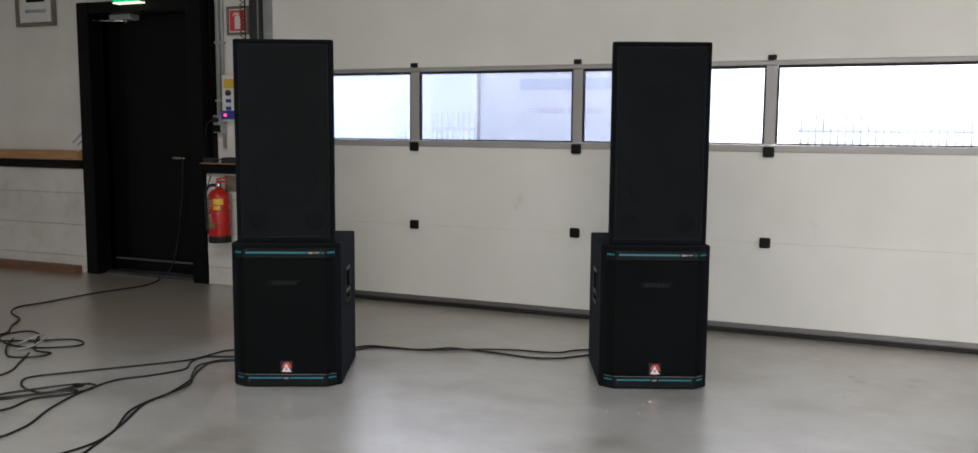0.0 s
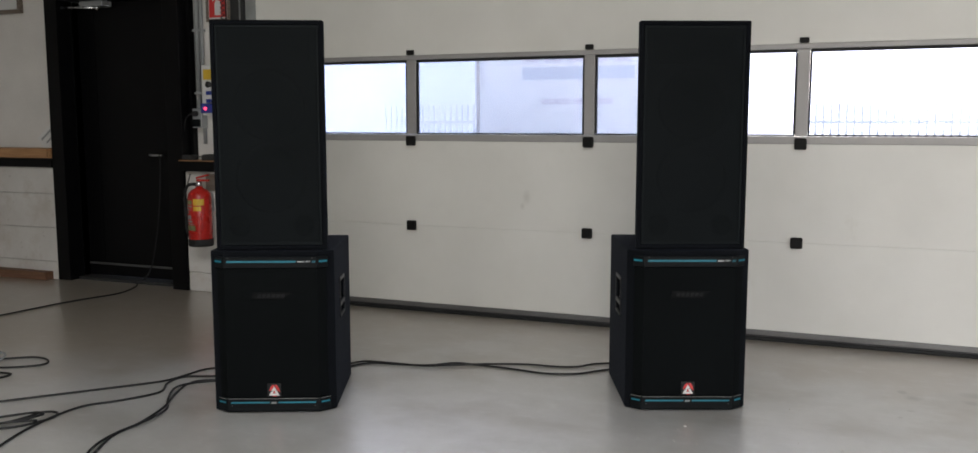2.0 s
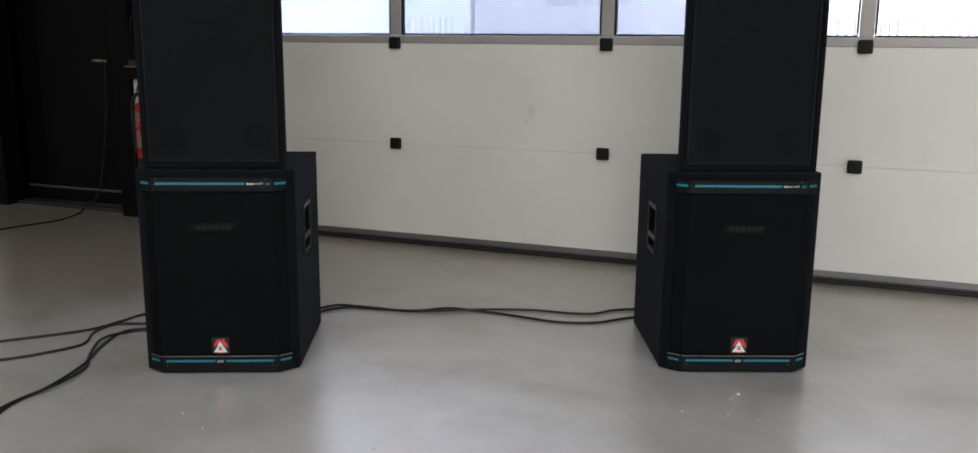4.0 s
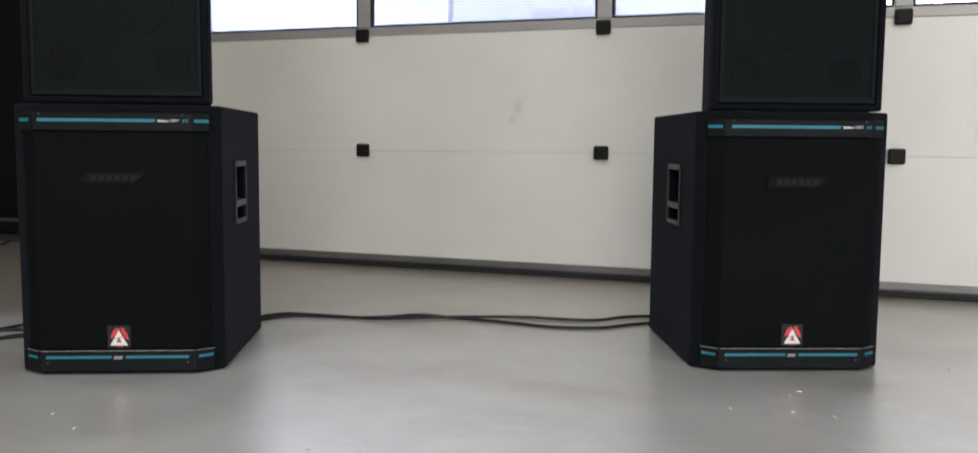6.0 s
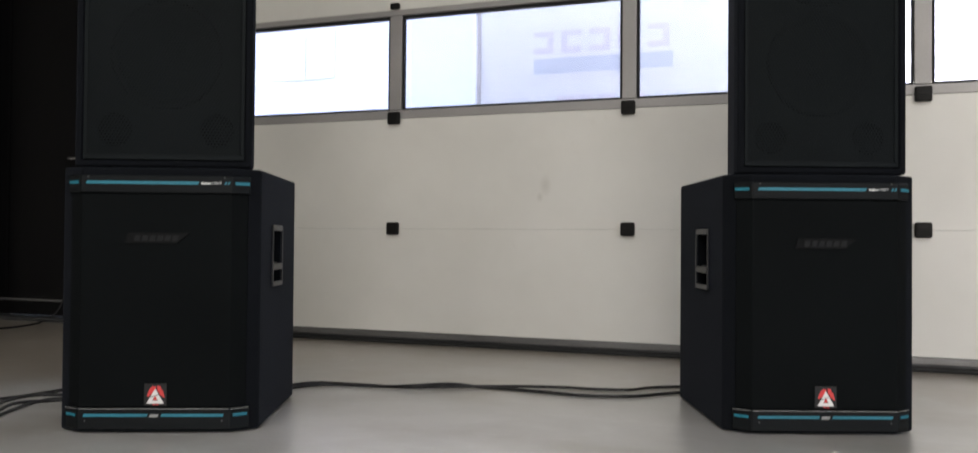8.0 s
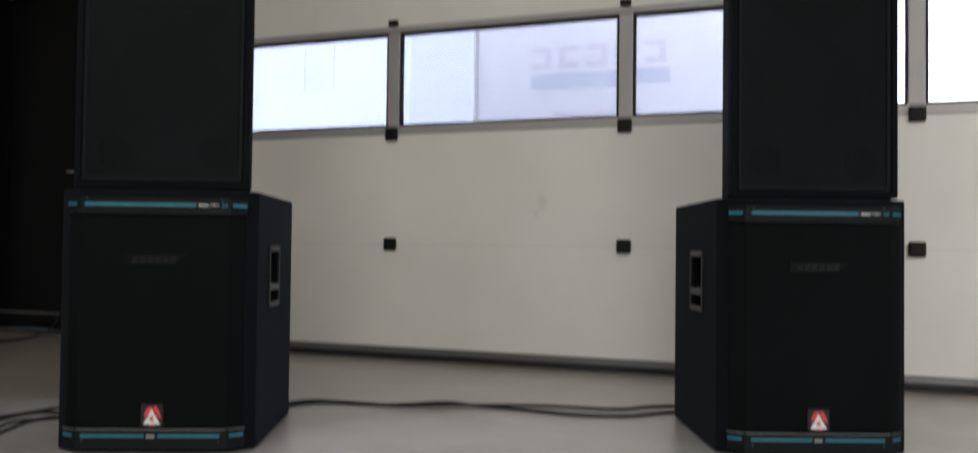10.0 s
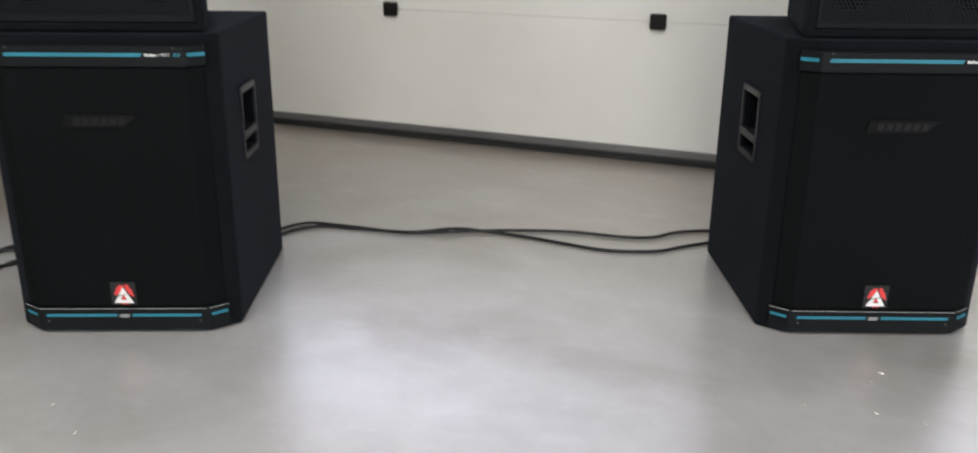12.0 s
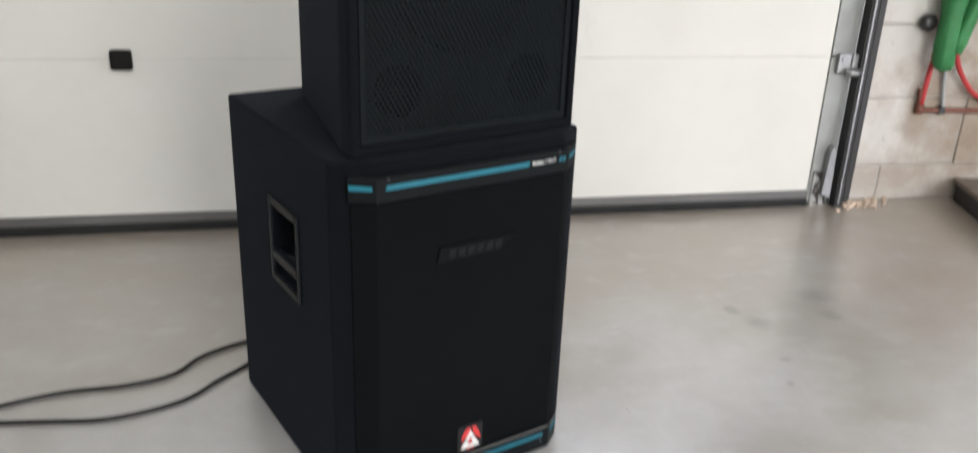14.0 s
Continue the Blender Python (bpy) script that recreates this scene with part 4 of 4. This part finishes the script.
        part("relief", slab([(x, 0.560), (x + 0.015, 0.560), (x + 0.019, 0.577), (x + 0.004, 0.577)], -0.0066, -0.0061), M_RELIEF, bd)
    # square sticker
    st = part("sticker", box(-0.029, 0.035, -0.0032, -0.0022, 0.081, 0.145), M_STICKER, sub, "square dark sticker with red strokes and white triangle")
    for x, z, h, lean in ((-0.021, 0.110, 0.024, 0.008), (-0.013, 0.114, 0.025, 0.006), (-0.005, 0.120, 0.018, 0.004), (0.010, 0.122, 0.018, -0.002), (0.016, 0.112, 0.027, -0.003), (0.024, 0.106, 0.022, -0.005), (-0.004, 0.083, 0.004, 0.0), (0.006, 0.083, 0.004, 0.0)):
        w = 0.0062
        part("red_shape", slab([(x, z), (x + w, z - 0.002), (x + w + lean, z + h * 0.8), (x + w * 0.6 + lean, z + h), (x + lean, z + h * 0.85)], -0.0038, -0.0033), M_RED, st)
    part("red_shape", slab([(-0.002, 0.097), (0.008, 0.097), (0.006, 0.108), (0.0, 0.108)], -0.0038, -0.0033), M_RED, st)
    b = bmesh.new()
    o = [(-0.022, 0.087), (0.028, 0.087), (0.003, 0.131)]
    i_ = [(-0.005, 0.096), (0.011, 0.096), (0.003, 0.112)]
    vo = [[b.verts.new((x, y, z)) for x, z in tri] for tri, y in ((o, -0.0046), (i_, -0.0046), (o, -0.0039), (i_, -0.0039))]
    for k in range(3):
        n_ = (k + 1) % 3
        b.faces.new((vo[0][k], vo[0][n_], vo[1][n_], vo[1][k]))
        b.faces.new((vo[0][k], vo[2][k], vo[2][n_], vo[0][n_]))
        b.faces.new((vo[1][k], vo[1][n_], vo[3][n_], vo[3][k]))
    part("triangle", b, M_WHITE, st)
    part("slash", slab([(-0.012, 0.105), (0.014, 0.112), (0.014, 0.1135), (-0.012, 0.1065)], -0.0051, -0.0047), M_BADGE, st)
    # side handles
    for s in (-1, 1):
        hp = bmesh.new()
        x0, x1 = (SW + 0.0008, SW + 0.007) if s > 0 else (-SW - 0.007, -SW - 0.0008)
        for y0, y1, za, zb in ((HY0 - 0.011, HY0, 0.417, 0.614), (HY1, HY1 + 0.011, 0.417, 0.614), (HY0 + 0.0005, HY1 - 0.0005, 0.417, 0.432), (HY0 + 0.0005, HY1 - 0.0005, 0.470, 0.491), (HY0 + 0.0005, HY1 - 0.0005, 0.596, 0.614)):
            box(x0, x1, y0, y1, za, zb, 0.0025, 2, bm=hp)
        h = part("handle", hp, M_HANDLE, sub, "grey recessed carrying handle")
        part("grip", rod((s * (SW - 0.018), HY0 + 0.001, 0.480), (s * (SW - 0.018), HY1 - 0.001, 0.480), 0.014), M_HANDLE, h, smooth=True)
    return sub


SUB_R = pose(-0.870, 4.8622, 0, 0, 0, 21.5)
SUB_L = pose(-2.6926, 4.110, 0, 0, 0, 23.45)
subwoofer(SUB_R, "black carpeted bass speaker with turquoise stripes on the floor")
subwoofer(SUB_L, "black carpeted bass speaker with turquoise stripes beside trailing cables")

CW, CD, CHT = 0.258, 0.52, 1.066


def perforated(x0, x1, z0, z1, pitch):
    """Sheet of hexagonal cells, each with a hexagonal hole."""
    verts, faces = [], []
    ro, ri = pitch / math.sqrt(3), pitch * 0.34
    dz = pitch * math.sqrt(3) / 2
    nz, nx = int((z1 - z0) / dz), int((x1 - x0) / pitch)
    cs = [(math.cos(radians(60 * k + 30)), math.sin(radians(60 * k + 30))) for k in range(6)]
    for j in range(nz):
        for i in range(nx - (j % 2)):
            cx, cz = x0 + pitch * (i + 0.5 + 0.5 * (j % 2)), z0 + dz * (j + 0.5)
            o = len(verts)
            verts += [(cx + ro * c, 0, cz + ro * s) for c, s in cs] + [(cx + ri * c, 0.0, cz + ri * s) for c, s in cs] + [(cx + ri * c, 0.0015, cz + ri * s) for c, s in cs]
            for k in range(6):
                n_ = (k + 1) % 6
                faces.append((o + k, o + n_, o + 6 + n_, o + 6 + k))
                faces.append((o + 6 + k, o + 6 + n_, o + 12 + n_, o + 12 + k))
    me = bpy.data.meshes.new("grille")
    me.from_pydata(verts, [], faces)
    me.materials.append(M_GRILLE)
    return me


GRILLE = perforated(-CW + 0.024, CW - 0.024, 0.034, CHT - 0.024, 0.0102)


def top_cabinet(m, label):
    cab = thing("loudspeaker", m, label, "loudspeaker", "speaker stacks")
    # tapered carpeted shell with an open front
    b = prism([(-CW, 0.0), (CW, 0.0), (CW, 0.04), (0.135, CD), (-0.135, CD), (-CW, 0.04)], 0.003, CHT)
    bmesh.ops.bevel(b, geom=b.edges[:], offset=0.010, segments=3, affect="EDGES", profile=0.6)
    fs = [f for f in b.faces if f.normal.y < -0.999 and f.calc_area() > 0.2]
    bmesh.ops.inset_region(b, faces=fs, thickness=0.012, depth=0)
    r = bmesh.ops.extrude_face_region(b, geom=fs)
    bmesh.ops.translate(b, verts=[v for v in r["geom"] if isinstance(v, bmesh.types.BMVert)], vec=(0, 0.055, 0))
    bmesh.ops.delete(b, geom=fs, context="FACES")
    part("cabinet", b, M_CARPET, cab)
    part("baffle", box(-CW + 0.024, CW - 0.024, 0.0228, 0.0258, 0.026, CHT - 0.026), M_BAFFLE, cab)
    g = new("grille", GRILLE)
    g.parent = cab
    g.location = (0, 0.006, 0)
    tagged(g, "black perforated steel grille")
    fr = bmesh.new()
    for q in ((-CW + 0.0225, CW - 0.0225, 0.0255, 0.040), (-CW + 0.0225, CW - 0.0225, CHT - 0.036, CHT - 0.0225), (-CW + 0.0225, -CW + 0.034, 0.0405, CHT - 0.0365), (CW - 0.034, CW - 0.0225, 0.0405, CHT - 0.0365)):
        box(*q[:2], 0.0045, 0.0075, *q[2:], 0.001, 1, bm=fr)
    part("grille_edge", fr, M_GRILLE, cab)
    for x, z, rr in ((0, 0.34, 0.165), (0, 0.68, 0.165)):
        w = turned([(rr, -0.002), (rr, 0.003), (rr * 0.9, 0.006), (rr * 0.84, 0.001), (rr * 0.8, -0.0015), (rr * 0.3, -0.0015), (rr * 0.26, 0.003), (0.004, 0.006)], 32, Matrix.Translation((x, 0.0205, z)) @ Matrix.Rotation(radians(90), 4, "X"))
        part("woofer", w, M_CONE, cab, "black woofer cone behind the grille", True)
    part("horn", box(-0.19, 0.19, 0.0148, 0.0222, 0.87, 1.0, 0.003), M_CONE, cab)
    # port mouths are shallow discs; near-black colour paints the dark inside
    for x in (-0.15, 0.15):
        part("port", turned([(0.050, 0.0006), (0.050, 0.004), (0.044, 0.005), (0.043, 0.0012), (0.002, 0.0012)], 24, Matrix.Translation((x, 0.0225, 0.115)) @ Matrix.Rotation(radians(90), 4, "X")), M_HOLE, cab, smooth=True)
    for x, y in ((-0.19, 0.06), (0.19, 0.06), (-0.11, CD - 0.06), (0.11, CD - 0.06)):
        part("rubber_foot", turned([(0.016, 0.0), (0.018, 0.002), (0.018, 0.0125)], 14, Matrix.Translation((x, y, 0))), M_RUBBER, cab, smooth=True)
    return cab


top_cabinet(SUB_R @ pose(0.006, 0.036, SH + 0.0005, 0, 0, 1.0), "tall black tapered speaker with perforated grille on a bass speaker")
top_cabinet(SUB_L @ pose(0.004, 0.036, SH + 0.0005, 0, 0, 0.8), "tall black tapered speaker with perforated grille on the other bass speaker")

# ---- cables on the floor ----
R = 0.0058


def cable(pts, label, r=R, z=None, at=(0, 0)):
    p = [(x + at[0], y + at[1], (z[i] if z else r + 0.001)) for i, (x, y) in enumerate(pts)]
    return tagged(part("cable", tube(p, r), M_CABLE, smooth=True), label, "cable", "floor cables")


cable([(-2.74, 4.74), (-2.76, 4.90), (-2.71, 5.00), (-2.62, 5.02), (-2.50, 5.03), (-2.36, 5.04), (-2.24, 5.09), (-2.12, 5.16), (-1.97, 5.23), (-1.80, 5.285), (-1.64, 5.30), (-1.53, 5.34), (-1.46, 5.43), (-1.32, 5.50), (-1.18, 5.46)], "black cable running along the floor between the two speakers", at=(-0.035, 0.058))
cable([(-2.70, 4.74), (-2.73, 4.88), (-2.66, 4.985), (-2.55, 5.01), (-2.42, 5.035), (-2.30, 5.035), (-2.19, 5.125), (-2.08, 5.17), (-1.94, 5.17), (-1.82, 5.16), (-1.66, 5.15), (-1.50, 5.205), (-1.41, 5.30), (-1.30, 5.40), (-1.18, 5.43)], "second black cable beside it between the two speakers",
      z=[R] * 5 + [R * 3, R * 3] + [R] * 8, at=(-0.03, 0.06))
cable([(-2.95, 4.66), (-3.20, 4.60), (-3.36, 4.50), (-3.39, 4.36), (-3.42, 4.23), (-3.52, 4.10), (-3.70, 3.90), (-3.86, 3.72), (-3.96, 3.60), (-3.95, 3.52), (-3.83, 3.43), (-3.66, 3.40), (-3.61, 3.50), (-3.60, 3.60), (-3.53, 3.62), (-3.49, 3.55), (-3.53, 3.42), (-3.62, 3.30), (-3.60, 3.12), (-3.75, 2.95)], "black cable looping over the floor from the speaker", at=(-0.115, 0.1))
cable([(-2.95, 4.60), (-3.10, 4.46), (-3.26, 4.38), (-3.38, 4.32), (-3.38, 4.20), (-3.31, 4.08), (-3.32, 4.00), (-3.40, 3.86), (-3.49, 3.74), (-3.50, 3.58), (-3.47, 3.40), (-3.40, 3.20), (-3.29, 2.97), (-3.30, 2.75), (-3.5, 2.5)], "black cable trailing over the floor from the speaker", at=(-0.115, 0.1))
cable([(-2.93, 4.55), (-3.10, 4.38), (-3.23, 4.31), (-3.27, 4.23), (-3.21, 4.06), (-3.12, 3.88), (-3.06, 3.66), (-3.045, 3.47), (-2.93, 3.22), (-2.82, 2.95), (-2.78, 2.75), (-2.9, 2.4)], "black cable trailing forward over the floor", at=(-0.115, 0.1))
cable([(-2.94, 4.50), (-3.12, 4.36), (-3.25, 4.26), (-3.26, 4.12), (-3.18, 3.97), (-3.09, 3.86), (-3.03, 3.68), (-3.06, 3.50), (-2.99, 3.30), (-2.87, 3.08), (-2.85, 2.85), (-3.0, 2.5)], "black cable twisted round its neighbour on the floor",
      z=[R, R, R, R * 3, R, R, R * 3, R, R * 3, R, R, R], at=(-0.115, 0.1))
cable([(-3.96, 3.12), (-3.74, 3.30), (-3.58, 3.44), (-3.53, 3.54), (-3.60, 3.56), (-3.74, 3.42), (-3.84, 3.28), (-3.76, 3.24), (-3.60, 3.38), (-3.50, 3.48)], "bunched loops of black cable on the floor", z=[R, R, R * 3, R * 4, R * 3, R * 2, R, R, R * 4, R * 3], at=(-0.115, 0.1))
cable([(-5.74, 6.60), (-5.72, 6.50), (-5.62, 6.36), (-5.54, 6.10), (-5.60, 5.85), (-5.66, 5.60), (-5.70, 5.20), (-5.73, 5.00), (-5.60, 4.83), (-5.36, 4.70), (-5.22, 4.52), (-5.06, 4.30), (-5.3, 4.0)], "thin dark cable from under the door across the floor", 0.006, at=(-0.06, 0.04))
tagged(part("cable", tube([(-5.80, 6.53, 0.007), (-5.77, 6.60, 0.03), (-5.72, 6.645, 0.14), (-5.66, 6.655, 0.40), (-5.61, 6.66, 0.75), (-5.585, 6.655, 1.09)], 0.005), M_CABLE, smooth=True), "thin dark cable hanging down from the door handle", "cable", "floor cables")
cable([(-5.10, 3.95), (-4.83, 4.12), (-4.63, 4.22), (-4.47, 4.33), (-4.34, 4.31), (-4.29, 4.22), (-4.46, 4.09), (-4.70, 4.07), (-4.95, 4.20), (-4.93, 4.38), (-4.76, 4.34), (-4.58, 4.16), (-4.43, 4.03), (-4.29, 4.02), (-4.30, 3.92), (-4.45, 3.86), (-4.62, 3.98), (-4.78, 4.16)], "loose coil of black cable on the floor",
      z=[R, R, R, R, R, R, R, R, R, R, R * 2, R * 3, R, R, R, R, R * 3, R * 3], at=(-0.125, 0.1))
cable([(-4.40, 3.96), (-4.28, 3.80), (-4.14, 3.58), (-4.20, 3.30), (-4.5, 3.0)], "black cable end leading away from the coil", at=(-0.13, 0.1))
part_loop = tube([(-4.78, 4.20, 0.012), (-4.72, 4.30, 0.05), (-4.62, 4.26, 0.055), (-4.59, 4.15, 0.03), (-4.67, 4.08, 0.01)], 0.006)
tagged(part("cable", part_loop, M_GREYPL, smooth=True), "pale grey lead on top of the coil", "cable", "floor cables")

# ---- crumbs on the floor ----
rng = random.Random(11)


def crumb(x, y, s, turn):
    b = bmesh.new()
    bmesh.ops.create_icosphere(b, subdivisions=1, radius=1)
    for v in b.verts:
        v.co = Vector((v.co.x * s * rng.uniform(0.8, 1.2), v.co.y * s * 0.35 * rng.uniform(0.7, 1.3), max(v.co.z, -0.5) * 0.0022 + 0.0012))
    b.transform(Matrix.Translation((x, y, 0)) @ Matrix.Rotation(turn, 4, "Z"))
    tagged(part("paint_chip", b, M_CHIP), "small white crumb on the concrete floor", "crumb", "floor crumbs")


for x, y, s in ((-2.958, 5.724, 0.022), (-0.639, 5.162, 0.018), (-0.841, 4.642, 0.009), (-0.864, 4.586, 0.006), (-1.007, 4.409, 0.007), (-0.854, 4.432, 0.006), (-0.755, 4.429, 0.009), (-0.175, 4.579, 0.009),
                (-0.35, 4.598, 0.006), (-2.189, 3.598, 0.010), (-1.854, 3.753, 0.012), (-1.746, 3.784, 0.006), (-1.635, 3.787, 0.006), (-0.411, 5.069, 0.008), (-2.578, 3.754, 0.007), (-2.443, 3.684, 0.009)):
    crumb(x, y, s, rng.uniform(0, 3.1))

# ---- outside the windows ----
tagged(part("ground", box(-300, 300, 6.92, 600, -0.25, -0.05), M_YARD), "pale concrete yard outside the hall", "ground", kind="structure")
tr = thing("box_trailer", pose(-2.27, 7.95, -0.05), "white box trailer with pale lettering parked outside", "trailer")
bdy = part("box_body", box(-0.98, 0.98, 0.0, 3.6, 0.55, 2.65, 0.03), M_VAN, tr)
for x in (-0.955, 0.925):
    part("corner_strip", box(x, x + 0.03, -0.008, -0.001, 0.58, 2.62, 0.003), M_ALU, bdy)
part("sign_bar", box(-0.53, 0.44, -0.006, -0.002, 1.785, 1.89), M_VANBAR, bdy)
for k in range(5):
    x = -0.53 + 0.20 * k
    part("sign_letter", box(x, x + 0.145, -0.006, -0.002, 1.925, 1.965), M_VANRED, bdy)
    part("sign_letter", box(x + (0.0 if k % 2 else 0.10), x + (0.045 if k % 2 else 0.145), -0.006, -0.002, 1.968, 2.04), M_VANRED, bdy)
    part("sign_letter", box(x, x + 0.145, -0.006, -0.002, 2.043, 2.08), M_VANRED, bdy)
for a, c in ((-0.36, -0.10), (-0.07, 0.06), (0.10, 0.26)):
    part("sign_bar", box(a, c, -0.006, -0.002, 1.575, 1.625), M_VANRED, bdy)
part("chassis", box(-0.9, 0.92, 0.1, 3.5, 0.42, 0.545, 0.01), M_DKRAIL, tr)
for x in (-0.82, 0.64):
    wh = part("wheel", turned([(0.2, 0), (0.31, 0.01), (0.33, 0.05), (0.33, 0.13), (0.31, 0.17), (0.2, 0.18)], 28, Matrix.Translation((x, 2.4, 0.33)) @ Matrix.Rotation(radians(90), 4, "Y")), M_TYRE, tr, smooth=True)
    part("rim", turned([(0.18, 0), (0.16, 0.05)], 20, Matrix.Translation((x + 0.181, 2.4, 0.33)) @ Matrix.Rotation(radians(90), 4, "Y")), M_GALV, wh, smooth=True)
fb = thing("warehouse", pose(-20, 24, -0.05), "pale clad warehouse across the yard", "building")
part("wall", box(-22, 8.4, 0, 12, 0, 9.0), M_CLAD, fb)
part("roof_edge", box(-22.2, 8.6, -0.2, 12.2, 9.0, 9.4, 0.05), M_ALU, fb)
for k in range(7):
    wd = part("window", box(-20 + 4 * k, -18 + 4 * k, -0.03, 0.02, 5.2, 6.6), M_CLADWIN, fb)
    part("window_frame", box(-19.05 + 4 * k, -18.95 + 4 * k, -0.06, -0.032, 5.2, 6.6), M_CLAD, wd)
tagged(part("backdrop", box(-260, 260, 160, 160.5, -0.05, 150), M_SKY), "bright overcast sky in the distance", "sky", kind="structure")
for x0, x1, zinc, label in ((-7.4, -5.2, M_FENCE, "pale galvanised palisade fence across the yard"), (-0.74, 11.0, M_FENCE2, "galvanised palisade fence across the yard, coloured darker against the glare")):
    fn = thing("palisade_fence", pose(x0, 14, -0.05), label, "fence", "yard fences")
    bar = bpy.data.meshes.new("pale")
    b = slab([(-0.016, 0.05), (0.016, 0.05), (0.016, 1.66), (0.0, 1.72), (-0.016, 1.66)], -0.034, -0.022)
    b.to_mesh(bar)
    b.free()
    bar.materials.append(zinc)
    for z in (0.35, 1.40):
        part("rail", box(0, x1 - x0, -0.02, 0.02, z, z + 0.05), zinc, fn)
    for k in range(int((x1 - x0) / 0.1)):
        o = new("pale", bar)
        o.parent = fn
        o.location = (0.05 + 0.1 * k, 0, 0)

# ---- block courses of the wall ----
blocks(wall_n, X0, DL - 0.145, 0, 0.98, (-8.1, -8.9, -8.4, -8.7), 2.4)
blocks(wall_n, DR + 0.16, DX0 - 0.165, 0, 0.98, (-4.3,), 2.4)
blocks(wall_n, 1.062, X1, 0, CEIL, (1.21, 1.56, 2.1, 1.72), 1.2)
